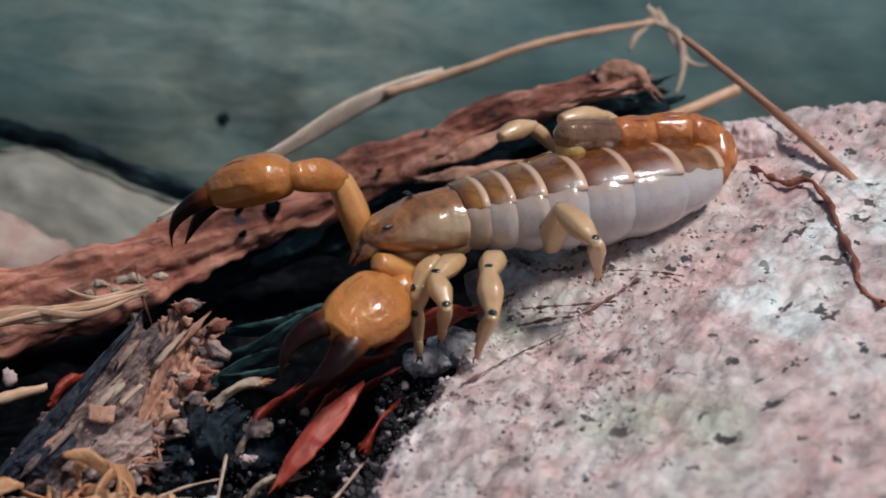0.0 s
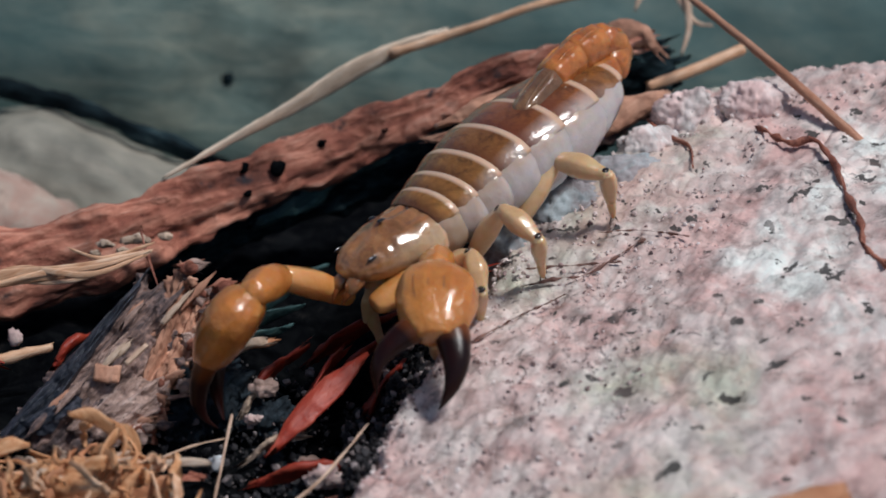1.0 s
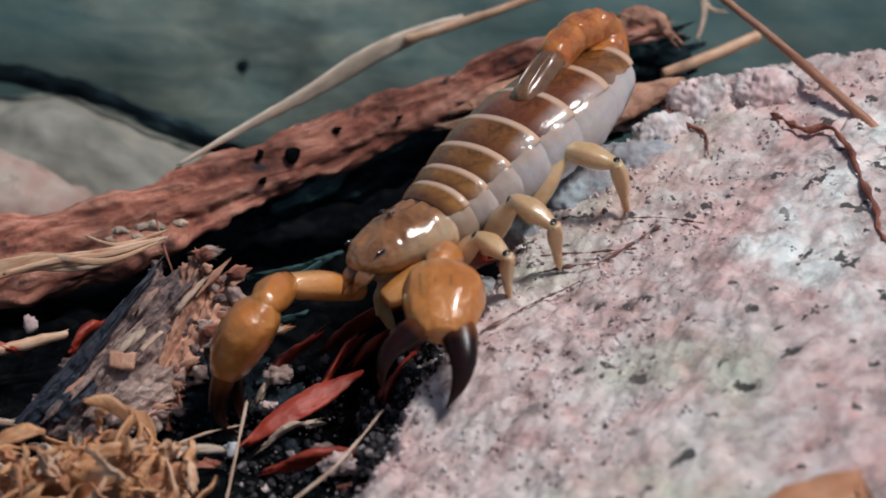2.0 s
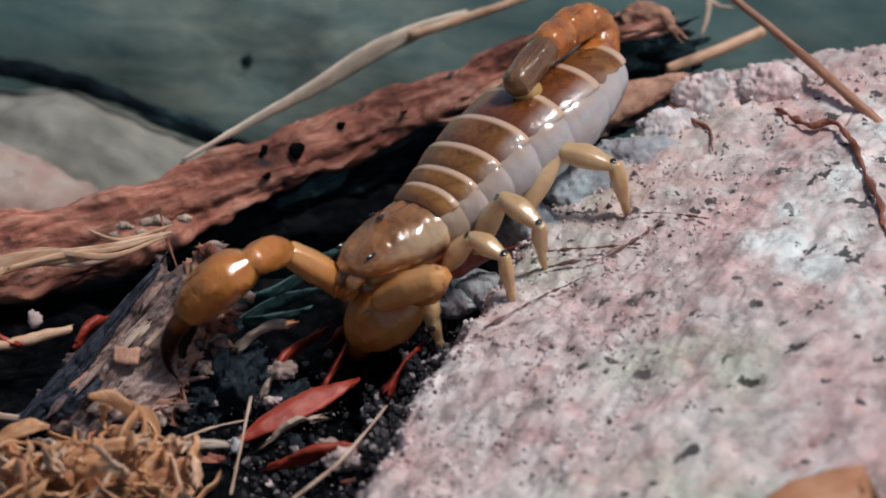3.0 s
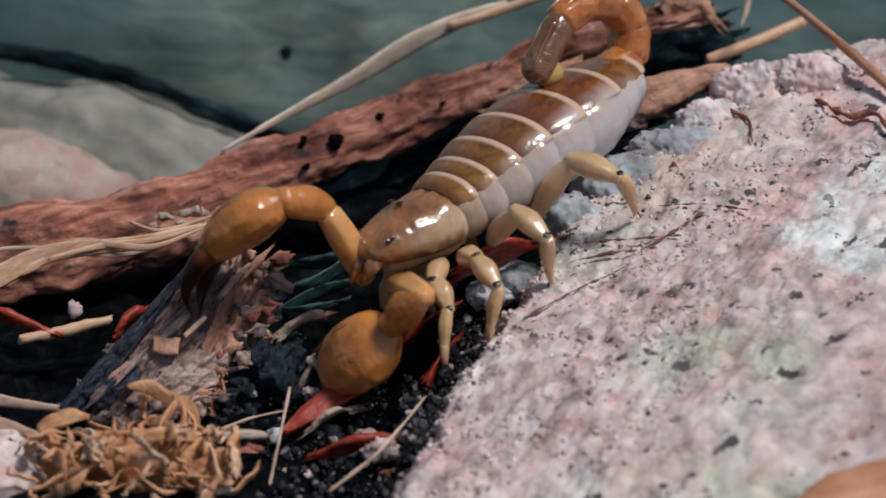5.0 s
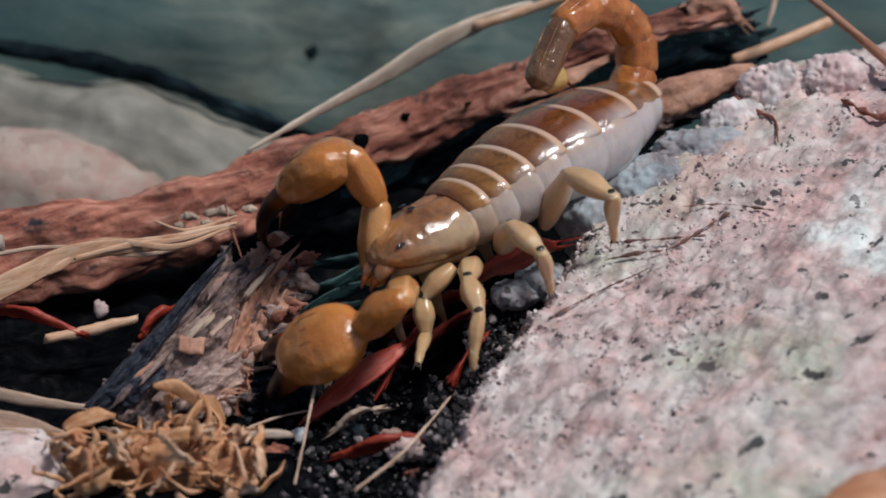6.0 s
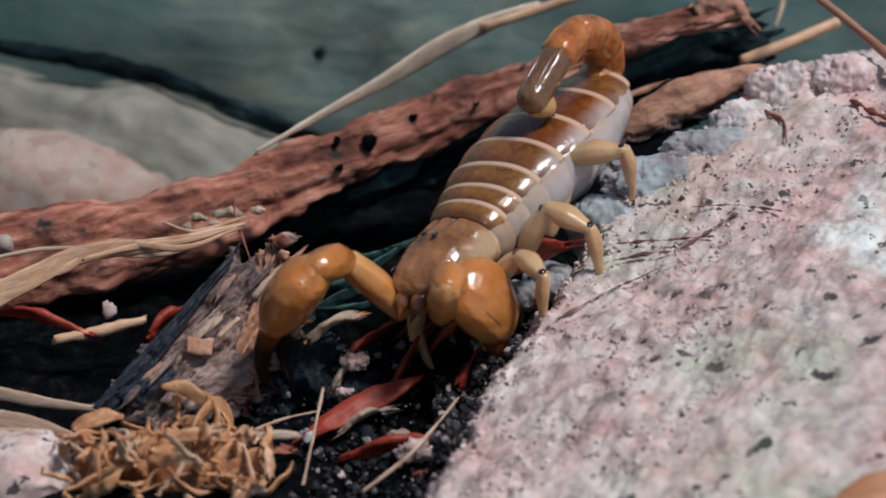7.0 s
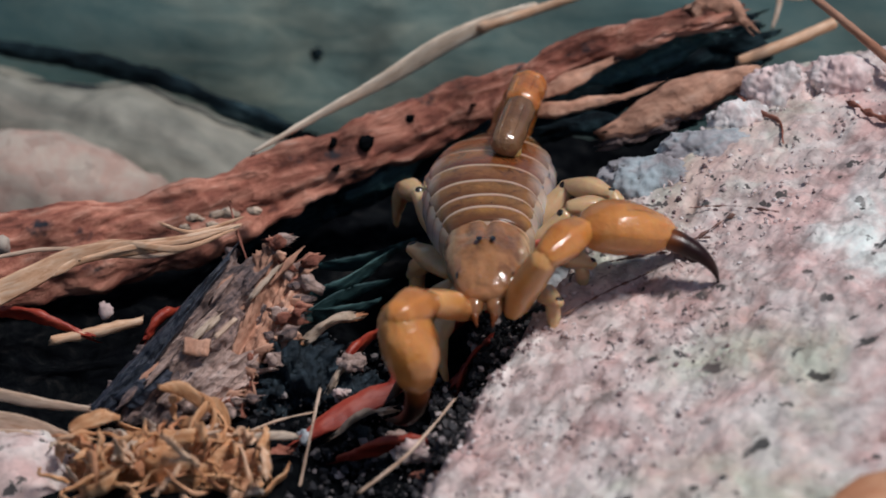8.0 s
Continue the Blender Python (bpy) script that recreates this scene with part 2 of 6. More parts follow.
LEAF_ORANGE = make_wood("orange_leaf", [(0.40, 0.14, 0.06), (0.55, 0.24, 0.12), (0.62, 0.32, 0.18), (0.68, 0.42, 0.28)], (1, 4, 4), 90, 0.6)

CARAPACE = make_shell("carapace_shell", (0.21, 0.085, 0.03), (0.43, 0.20, 0.085), 0.17, 1.0, 0.40, scale=110, mottle=0.35, flank=("Y", 0.0041, 0.0062, (0.60, 0.46, 0.30)), rim=(0.0004, 0.0, (0.72, 0.46, 0.30)))
PLEURA = [make_shell("pleural_skin", lo, hi, 0.22, 0.8, 0.45, flank=("Z", 0.0002, 0.0034, (0.48, 0.32, 0.22)), relief=0.25) for lo, hi in (((0.34, 0.25, 0.18), (0.47, 0.36, 0.28)), ((0.42, 0.36, 0.335), (0.56, 0.49, 0.465)), ((0.48, 0.435, 0.435), (0.61, 0.56, 0.56)))]
AMBER = make_shell("amber_shell", (0.46, 0.155, 0.03), (0.66, 0.275, 0.075), 0.24, 0.8, 0.55, scale=95, relief=0.7, mottle=0.12)
AMBER_DARK = make_shell("amber_ridge", (0.22, 0.07, 0.015), (0.34, 0.12, 0.03), 0.30, 0.5, 0.3)
HONEY = make_shell("honey_shell", (0.56, 0.22, 0.055), (0.68, 0.34, 0.125), 0.24, 0.7, 0.5)
FINGER = make_shell("dark_finger", (0.006, 0.002, 0.002), (0.022, 0.004, 0.003), 0.32, 0.06, 0.0, relief=0.2, gloss=0.3, fore=(0.0032, -0.0006, (0.26, 0.07, 0.014)))
LEG = make_shell("cream_leg", (0.54, 0.335, 0.165), (0.68, 0.46, 0.265), 0.30, 0.5, 0.55)
SPOT = make_shell("dark_joint", (0.012, 0.008, 0.006), (0.035, 0.02, 0.012), 0.25, 0.6, 0.0)
TAIL = make_shell("tail_shell", (0.40, 0.105, 0.02), (0.60, 0.235, 0.06), 0.24, 0.8, 0.5, relief=0.8, mottle=0.3)
TAIL_BROWN = make_shell("brown_tail_shell", (0.12, 0.055, 0.025), (0.26, 0.13, 0.06), 0.14, 1.0, 0.3, relief=1.0)
TELSON = make_shell("telson_shell", (0.52, 0.30, 0.09), (0.66, 0.45, 0.17), 0.2, 0.8, 0.45)
EYE_BLACK = make_shell("eye_black", (0.006, 0.005, 0.005), (0.012, 0.01, 0.01), 0.08, 1.0, 0.0)


# ---- building helpers ----
def fbm(p, octaves=4):
    return noise.fractal(p, 0.9, 2.1, octaves)


def link_mesh(name, verts, faces, material, smooth=True):
    me = bpy.data.meshes.new(name)
    me.from_pydata([(x * S, y * S, z * S) for x, y, z in verts], [], faces)
    for m in (material if isinstance(material, (list, tuple)) else [material]):
        me.materials.append(m)
    if smooth:
        me.polygons.foreach_set("use_smooth", [True] * len(me.polygons))
    bm = bmesh.new()
    bm.from_mesh(me)
    bmesh.ops.recalc_face_normals(bm, faces=bm.faces)
    bm.to_mesh(me)
    bm.free()
    return new(name, me)


class Solid(tuple):
    """Vertices and faces of a solid along a curve, with axes of its own, x along it."""
    axes_of = None


def part(name, geo, material, parent=None, label="", m=None):
    if isinstance(geo, Solid) and m is None:
        m = geo.axes_of
        back = m.inverted()
        geo = ([tuple(back @ (Vector(p) * S) / S) for p in geo[0]], geo[1])
    ob = link_mesh(name, *geo, material)
    if parent is not None:
        ob.parent = parent
    if m is not None:
        ob.matrix_basis = m
    return tagged(ob, label)


def at(x, y, z, rx=0, ry=0, rz=0):
    return pose(x * S, y * S, z * S, rx, ry, rz)


def spline(points, n):
    """n points on a smooth curve through the given ones, at even steps of length."""
    pts = [np.array(p, float) for p in points]
    if len(pts) == 2:
        return [pts[0] + (pts[1] - pts[0]) * i / (n - 1) for i in range(n)]
    ext = [2 * pts[0] - pts[1]] + pts + [2 * pts[-1] - pts[-2]]
    dense = []
    for i in range(1, len(ext) - 2):
        a, b, c, d = ext[i - 1:i + 3]
        for k in range(24):
            u = k / 24
            dense.append(0.5 * (2 * b + (c - a) * u + (2 * a - 5 * b + 4 * c - d) * u * u + (3 * b - a - 3 * c + d) * u ** 3))
    dense.append(pts[-1])
    run = np.concatenate([[0], np.cumsum([np.linalg.norm(dense[i + 1] - dense[i]) for i in range(len(dense) - 1)])])
    want = np.linspace(0, run[-1], n)
    arr = np.array(dense)
    return [np.array([np.interp(w, run, arr[:, k]) for k in range(3)]) for w in want]


def along(values, u):
    if isinstance(values, (int, float)):
        return values
    return float(np.interp(u, np.linspace(0, 1, len(values)), values))


def ring_faces(rows, n, base=0):
    f = []
    for i in range(rows - 1):
        for j in range(n):
            k = (j + 1) % n
            f.append((base + i * n + j, base + i * n + k, base + (i + 1) * n + k, base + (i + 1) * n + j))
    f.append(tuple(base + j for j in range(n))[::-1])
    f.append(tuple(base + (rows - 1) * n + j for j in range(n)))
    return f


def bar(points, half_w, half_t, side=(0, 0, 1), nl=24, nr=12, rough=0.0, freq=2.0, grain=4.0, power=2.0, jag=0.0, seed=0.0):
    """A solid along a curve: half widths across (along `side`) and half thicknesses, with rough, grained skin and jagged ends."""
    line = spline(points, nl)
    verts = []
    total = sum(np.linalg.norm(line[i + 1] - line[i]) for i in range(nl - 1))
    for i, c in enumerate(line):
        u = i / (nl - 1)
        t = line[min(i + 1, nl - 1)] - line[max(i - 1, 0)]
        t = t / np.linalg.norm(t)
        s = np.array(side, float)
        s = s - t * s.dot(t)
        s /= np.linalg.norm(s)
        q = np.cross(t, s)
        hw, ht = along(half_w, u), along(half_t, u)
        for j in range(nr):
            a = 2 * math.pi * j / nr
            ca, sa = math.cos(a), math.sin(a)
            x = math.copysign(abs(ca) ** (2 / power), ca) * hw
            y = math.copysign(abs(sa) ** (2 / power), sa) * ht
            p = c + s * x + q * y
            if rough:
                g = 0.55 * fbm(Vector(p) * freq + Vector((seed * 7.3, seed, 0)), 4) + 0.6 * fbm(Vector((u * total * freq * 0.8 + seed * 3.1, x * freq * grain + seed, y * freq * grain - seed)), 3)
                p = p + (s * ca + q * sa) * rough * g
            if jag and (u < 0.12 or u > 0.88):
                w = (0.12 - u) / 0.12 if u < 0.12 else (u - 0.88) / 0.12
                p = p + t * jag * w * fbm(Vector((ca * 2.5 + seed, sa * 2.5, x * 6.0 + u * 3)), 3) * (1 if u > 0.5 else -1)
            verts.append(tuple(p))
    geo = Solid((verts, ring_faces(nl, nr)))
    a, z = Vector(line[0]), Vector(line[-1])
    x = (z - a).normalized()
    y = Vector(side).cross(x)
    y = y.normalized() if y.length > 1e-6 else x.orthogonal().normalized()
    geo.axes_of = Matrix((x, y, x.cross(y))).transposed().to_4x4()
    geo.axes_of.translation = (a + z) * 0.5 * S
    return geo


def loft(keys, nl=18, nr=20, power=2.0, keel=0.0, keels=8, bumps=0.0):
    """A solid along x. keys: rows of x, y and z of the middle, half width, height above, depth below."""
    k = np.array(keys, float)
    u = np.linspace(0, len(k) - 1, nl)
    rows = []
    for w in u:
        i = min(int(w), len(k) - 2)
        f = w - i
        a, b, c, d = k[max(i - 1, 0)], k[i], k[i + 1], k[min(i + 2, len(k) - 1)]
        r = 0.5 * (2 * b + (c - a) * f + (2 * a - 5 * b + 4 * c - d) * f * f + (3 * b - a - 3 * c + d) * f ** 3)
        rows.append(r)
    verts = []
    for x, y0, z0, hw, ht, hb in rows:
        hw, ht, hb = max(hw, 0.004), max(ht, 0.004), max(hb, 0.004)
        for j in range(nr):
            a = 2 * math.pi * j / nr
            ca, sa = math.cos(a), math.sin(a)
            y = math.copysign(abs(ca) ** (2 / power), ca) * hw
            z = math.copysign(abs(sa) ** (2 / power), sa) * (ht if sa > 0 else hb)
            if keel or bumps:
                g = 1 + keel * (abs(math.cos(a * keels / 2)) ** 6 - 0.3) + bumps * fbm(Vector((x * 4.0, y * 4.0, z * 4.0)), 3)
                y, z = y * g, z * g
            verts.append((x, y0 + y, z0 + z))
    return verts, ring_faces(nl, nr)


def plate(keys, spread, lift, thick, nl=14, na=17, power=2.0):
    """A curved shield lying on the loft of the same keys: the top arc of +-spread degrees, lifted, with thickness."""
    k = np.array(keys, float)
    u = np.linspace(0, len(k) - 1, nl)
    verts = []
    for layer in (lift, lift - thick):
        for w in u:
            i = min(int(w), len(k) - 2)
            f = w - i
            x, y0, z0, hw, ht, hb = k[i] * (1 - f) + k[i + 1] * f
            for j in range(na):
                a = radians(90 - spread + 2 * spread * j / (na - 1))
                ca, sa = math.cos(a), math.sin(a)
                rise = layer - 0.04 * abs(2 * j / (na - 1) - 1) ** 5
                y = math.copysign(abs(ca) ** (2 / power), ca) * (hw + rise)
                z = math.copysign(abs(sa) ** (2 / power), sa) * ((ht if sa > 0 else hb) + rise)
                verts.append((x, y0 + y, z0 + z))
    f, n = [], nl * na
    for i in range(nl - 1):
        for j in range(na - 1):
            q = (i * na + j, i * na + j + 1, (i + 1) * na + j + 1, (i + 1) * na + j)
            f += [q, tuple(n + v for v in q)[::-1]]
    edge = [j for j in range(na)] + [i * na + na - 1 for i in range(1, nl)] + [(nl - 1) * na + j for j in range(na - 2, -1, -1)] + [i * na for i in range(nl - 2, 0, -1)]
    for a, b in zip(edge, edge[1:] + edge[:1]):
        f.append((a, b, n + b, n + a))
    return verts, f


def ball(r, n=10, squash=(1, 1, 1)):
    v = []
    for i in range(n + 1):
        th = math.pi * (i + 0.02) / (n + 0.04)
        for j in range(n + 2):
            ph = 2 * math.pi * j / (n + 2)
            v.append((r * squash[0] * math.cos(th), r * squash[1] * math.sin(th) * math.cos(ph), r * squash[2] * math.sin(th) * math.sin(ph)))
    return v, ring_faces(n + 1, n + 2)


def moved(geo, m):
    return [tuple(m @ Vector(p)) for p in geo[0]], geo[1]


# ---- ground and rock ----
def rock_plane(x, y):
    return -0.195 + 0.2 * x + 0.22 * y


EDGE = [(-9.0, -1.4), (-6.0, -0.8), (-4.56, -0.36), (-4.02, -0.20), (-3.29, 0.12), (-2.34, 0.60), (-1.36, 1.16), (-0.65, 1.58), (0.22, 1.96), (1.01, 2.32), (1.75, 3.16), (2.37, 4.26), (4.0, 5.4), (9.0, 7.5)]


def build_ground():
    n = 170
    grid = np.sinh(np.linspace(-5.2, 5.2, n)) * 1.65
    verts = []
    for y in grid:
        for x in grid:
            z = -1.85 + 0.28 * fbm(Vector((x * 0.9, y * 0.9, 3.0)), 5) - 0.012 * max(0.0, math.hypot(x, y) - 12.0) * 0.2
            verts.append((x, y, z))
    faces = [(j * n + i, j * n + i + 1, (j + 1) * n + i + 1, (j + 1) * n + i) for j in range(n - 1) for i in range(n - 1)]
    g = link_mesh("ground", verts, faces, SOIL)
    tagged(g, "soil of the litter bed under the rock, near-black for the hollow's shade", "ground", kind="structure")


def rock_height(x, y):
    b = x - float(np.interp(y, [p[0] for p in EDGE], [p[1] for p in EDGE]))
    v = Vector((x, y, 0.0))
    bb = b + 0.16 * fbm(v * 0.9 + Vector((5, 2, 1)), 3) + 0.13 * fbm(v * 3.5, 3)
    z = rock_plane(x, y)
    top = 3.05 + 0.25 * fbm(Vector((x * 0.8, 4.0, 0.0)), 3) - 0.10 * (x - 5.0)
    if bb < 0.3:
        z -= 2.6 * (0.3 - bb) ** 1.5
    if y > top:
        z -= 0.55 * (y - top) ** 1.5
    crumb = (0.45 - noise.voronoi(v * 4.2 + Vector((0.3 * fbm(v * 2.0, 2), 0, 0)))[0][0]) * (0.5 + 0.5 * fbm(v * 0.8 + Vector((2, 7, 1)), 2)) * max(0.15, min(1.0, (3.6 - b) / 2.0))
    z += 0.11 * crumb + 0.03 * max(0.0, 1.0 - abs(b) / 1.2) * (0.5 - noise.voronoi(v * 9.0)[0][0])
    near, where = noise.voronoi(v * 1.7 + Vector((0.4 * fbm(v * 3.0, 2), 0.4 * fbm(v * 3.0 + Vector((9, 1, 4)), 2), 0)))
    if b > 0.1 and fbm(where[0] * 3.7 + Vector((1, 4, 2)), 1) > 0.08:
        z -= 0.9 * max(0.0, 0.26 - near[0])
    r = noise.ridged_multi_fractal(v * 1.3, 0.9, 2.1, 4, 1.0, 2.0)
    z += 0.045 * (r - 1.2) + 0.10 * fbm(v * 0.55, 4) + 0.055 * fbm(v * 3.2, 4) + 0.022 * fbm(v * 11.0, 2)
    return max(z, -2.4)


def build_rock():
    na, nb = 330, 300
    ys = np.linspace(-8.5, 7.5, na)
    bs = np.concatenate([np.linspace(-1.0, 3.9, 190), 3.9 + 10.0 * np.linspace(0, 1, nb - 189)[1:] ** 1.5])
    ey, ex = [p[0] for p in EDGE], [p[1] for p in EDGE]
    verts = []
    for y in ys:
        x0 = float(np.interp(y, ey, ex))
        for b in bs:
            verts.append((x0 + b, y, rock_height(x0 + b, y)))
    n = len(bs)
    faces = [(j * n + i, j * n + i + 1, (j + 1) * n + i + 1, (j + 1) * n + i) for j in range(na - 1) for i in range(n - 1)]
    # outer wall and base, so that the boulder is a closed body
    ring = [i for i in range(n)] + [j * n + n - 1 for j in range(1, na)] + [(na - 1) * n + i for i in range(n - 2, -1, -1)] + [j * n for j in range(na - 2, 0, -1)]
    o = len(verts)
    verts += [(verts[i][0], verts[i][1], -3.0) for i in ring]
    m = len(ring)
    faces += [(ring[k], ring[(k + 1) % m], o + (k + 1) % m, o + k) for k in range(m)]
    rock = link_mesh("boulder", verts, faces, ROCK)
    tagged(rock, "rough pinkish white granular boulder with dark specks", "rock")


build_ground()
build_rock()


# ---- bark, logs and wood ----
def build_bark():
    thing = tagged(new("bark_slab"), "long reddish bark slab leaning over a dark hollow", "bark")
    top = [(-8.6, 0.9, -1.2), (-6.82, 1.35, -0.89), (-4.8, 1.94, -0.81), (-3.2, 2.52, -0.51), (-1.55, 3.2, 0), (0.14, 3.87, 0.49), (1.25, 4.08, 0.94), (2.35, 4.19, 1.42), (3.45, 4.24, 1.76), (4.38, 4.31, 1.91)]
    part("outer_bark", bar(top, [0.65, 0.65, 0.63, 0.60, 0.54, 0.46, 0.40, 0.26, 0.22, 0.16], [0.26, 0.28, 0.28, 0.26, 0.24, 0.2, 0.17, 0.13, 0.13, 0.09],
                           (0, 0.35, 1), 300, 90, 0.17, 1.3, 2.4, 3.0, 0.5, 1.0), BARK, thing)
    # back wall of the hollow, its shade painted as near-black bark
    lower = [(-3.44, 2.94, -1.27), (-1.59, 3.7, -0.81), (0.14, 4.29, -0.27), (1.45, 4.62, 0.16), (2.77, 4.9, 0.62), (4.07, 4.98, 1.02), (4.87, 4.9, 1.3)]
    part("inner_bark", bar(lower, [0.3, 0.36, 0.38, 0.44, 0.55, 0.5, 0.34], [0.2] * 7, (0, 0.5, 1), 180, 60, 0.24, 1.5, 2.0, 2.8, 0.5, 2.0), BARK_DARK, thing, "inner bark coloured near-black for the hollow's shade")
    part("torn_lip", bar([(1.38, 3.59, 0.83), (1.82, 3.67, 1), (2.25, 3.84, 1.15), (2.61, 4.01, 1.27)], [0.05, 0.13, 0.10, 0.03], [0.05, 0.09, 0.08, 0.03], (0, 0.35, 1), 70, 26, 0.06, 2.4, 2.0, 2.8, 0.3, 41.0), BARK_SPLIT, thing, "torn orange bark lip")
    part("torn_lip", bar([(1.19, 3.49, 0.62), (1.69, 3.42, 0.71), (2.24, 3.46, 0.79), (2.74, 3.5, 0.88), (3.17, 3.66, 0.98)], [0.06, 0.11, 0.10, 0.06, 0.02], [0.05, 0.08, 0.07, 0.05, 0.02], (0, 0.35, 1), 80, 26, 0.06, 2.4, 2.0, 2.8, 0.3, 42.0), BARK_SPLIT, thing, "torn orange bark lip")
    part("rotten_core", bar([(1.86, 4.24, 0.8), (2.64, 4.4, 0.92), (3.5, 4.53, 1.21), (4.02, 4.61, 1.38)], [0.08, 0.16, 0.14, 0.10], [0.06, 0.10, 0.10, 0.06], (0, 0.35, 1), 80, 30, 0.14, 2.2, 1.6, 2.4, 0.3, 43.0), TEAL, thing, "teal-black rotten core")
    part("rotten_core", bar([(2.54, 4.41, 1.18), (3.23, 4.51, 1.4), (3.83, 4.58, 1.55), (4.35, 4.56, 1.49)], [0.06, 0.13, 0.12, 0.05], [0.05, 0.09, 0.09, 0.05], (0, 0.35, 1), 80, 30, 0.14, 2.2, 1.6, 2.4, 0.3, 44.0), TEAL, thing, "teal-black rotten core")
    part("rotten_layer", bar([(-1.49, 3.4, -0.75), (-0.81, 3.56, -0.42), (-0.16, 3.79, -0.16), (0.48, 3.99, 0.05)], [0.04, 0.13, 0.12, 0.04], [0.04, 0.08, 0.08, 0.04], (0, 0.35, 1), 90, 30, 0.14, 2.0, 2.0, 2.6, 0.4, 46.0), TEAL, thing, "teal-black rotten layer")
    part("torn_end", bar([(3.74, 4.29, 1.87), (4.07, 4.25, 2.01), (4.41, 4.22, 1.94), (4.64, 4.12, 1.75)], [0.14, 0.22, 0.16, 0.08], [0.10, 0.14, 0.12, 0.06], (0, 0.35, 1), 60, 34, 0.13, 2.4, 1.4, 2.4, 0.3, 45.0), BARK_SPLIT, thing, "crumbling orange end of the bark")
    for (x, y, z), r in (((-1.08, 3.07, 0.35), 0.14), ((-1.55, 2.82, 0.01), 0.085), ((-1.62, 3.08, 0.33), 0.12), ((0.5, 3.66, 0.7), 0.09), ((-3.82, 2.28, -0.19), 0.16), ((-0.41, 3.47, 0.58), 0.06)):
        part("worm_hole", bar([(x, y + 0.04, z - 0.02), (x, y + 0.3, z - 0.14)], [r * 0.9, r * 0.8], [r * 0.65, r * 0.5], (0.9, 0, 0.3), 6, 16, 0.10, 5.0, 1.0, 2.0, 0.0, x), SOIL, thing, "black worm hole")
    return thing


build_bark()
def build_splinter():
    thing = tagged(new("bark_splinter"), "split orange-brown bark splinter wedged against the boulder", "bark")
    part("outer_face", bar([(2.46, 2.91, 0.56), (3.04, 3.02, 0.8), (3.65, 3.04, 1.07), (4.18, 3.14, 1.28), (4.56, 3.2, 1.42)], [0.10, 0.22, 0.27, 0.22, 0.08], [0.10, 0.16, 0.16, 0.13, 0.06], (0, 0.3, 1), 110, 44, 0.09, 1.8, 1.8, 3.0, 0.35, 3.0), BARK_SPLIT, thing)
    part("torn_edge", bar([(2.42, 2.93, 0.37), (2.95, 2.91, 0.56), (3.45, 2.99, 0.74), (3.99, 3.09, 0.95), (4.43, 3.2, 1.17)], [0.07, 0.13, 0.14, 0.10, 0.04], [0.06, 0.10, 0.10, 0.08, 0.04], (0, 0.3, 1), 100, 34, 0.16, 3.2, 1.6, 2.4, 0.3, 13.0), WOOD, thing, "grey crumbling torn edge")


build_splinter()
# fills the gap under the slab; the dark there is painted, not cast
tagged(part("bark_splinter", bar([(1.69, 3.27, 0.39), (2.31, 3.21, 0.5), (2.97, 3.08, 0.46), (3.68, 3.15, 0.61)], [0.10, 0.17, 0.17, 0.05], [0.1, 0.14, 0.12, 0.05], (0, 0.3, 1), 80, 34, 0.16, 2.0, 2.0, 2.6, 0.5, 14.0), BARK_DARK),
       "frayed bark splinter under the slab, coloured near-black for the gap's shade", "bark")


def build_log(name, pts, r, material, label, seed):
    thing = tagged(new(name), label, "log")
    part("trunk", bar(pts, r, r, (0, 0, 1), 120, 80, 0.35, 0.5, 1.8, 2.0, 0.5, seed), material, thing)
    return thing


log_upper = build_log("fallen_log", [(-20, 15.2, 0.3), (-4, 15.2, -1.2), (6, 15.6, -2.0), (22, 16.2, -3.0)], [6.6, 6.6, 6.5, 6.5], LOG, "thick weathered grey-green log lying behind the bark", 4.0)
part("knot_hole", bar([(-2.16, 8.98, -0.38), (-2.18, 9.36, -0.51)], [0.12, 0.12], [0.11, 0.11], (0, 0, 1), 6, 20, 0.02, 2.0, 2.0, 2.0, 0.0, 6.0), BARK_DARK, log_upper, "dark knot hole")
branch = build_log("broken_branch", [(-10.73, 8.66, -1.08), (-7.65, 7.88, -1.56), (-5.14, 7.19, -1.86), (-2.71, 6.54, -2.53)], [1.25, 1.3, 1.35, 1.3], LOG_PALE, "pale grey-green branch lying below the log", 7.0)
# added dark strip that draws the shadow between log and branch
part("gap_shade", bar([(-9.5, 8.26, 0.21), (-6.53, 7.73, 0.01), (-4.58, 7.26, -0.29), (-2.48, 6.62, -0.95)], [0.09, 0.15, 0.17, 0.15], 0.11, (0, 0, 1), 60, 20, 0.12, 1.5, 2.0, 2.2, 0.3, 17.0), BARK_DARK, branch, "dark strip along the branch, painted as the shaded gap below the log")
tagged(part("field_stone", bar([(-9.99, 5.69, -1.52), (-7.69, 5.21, -1.61), (-5.65, 4.97, -1.66), (-4.09, 4.57, -2.02), (-3.17, 4.2, -2.34)], [1.2, 1.3, 1.25, 0.85, 0.4], [1.2, 1.3, 1.2, 0.8, 0.4], (0, 0, 1), 60, 44, 0.22, 0.8, 1.0, 2.2, 0.2, 8.0), STONE_TAN),
       "smooth tan field stone behind the bark", "stone")


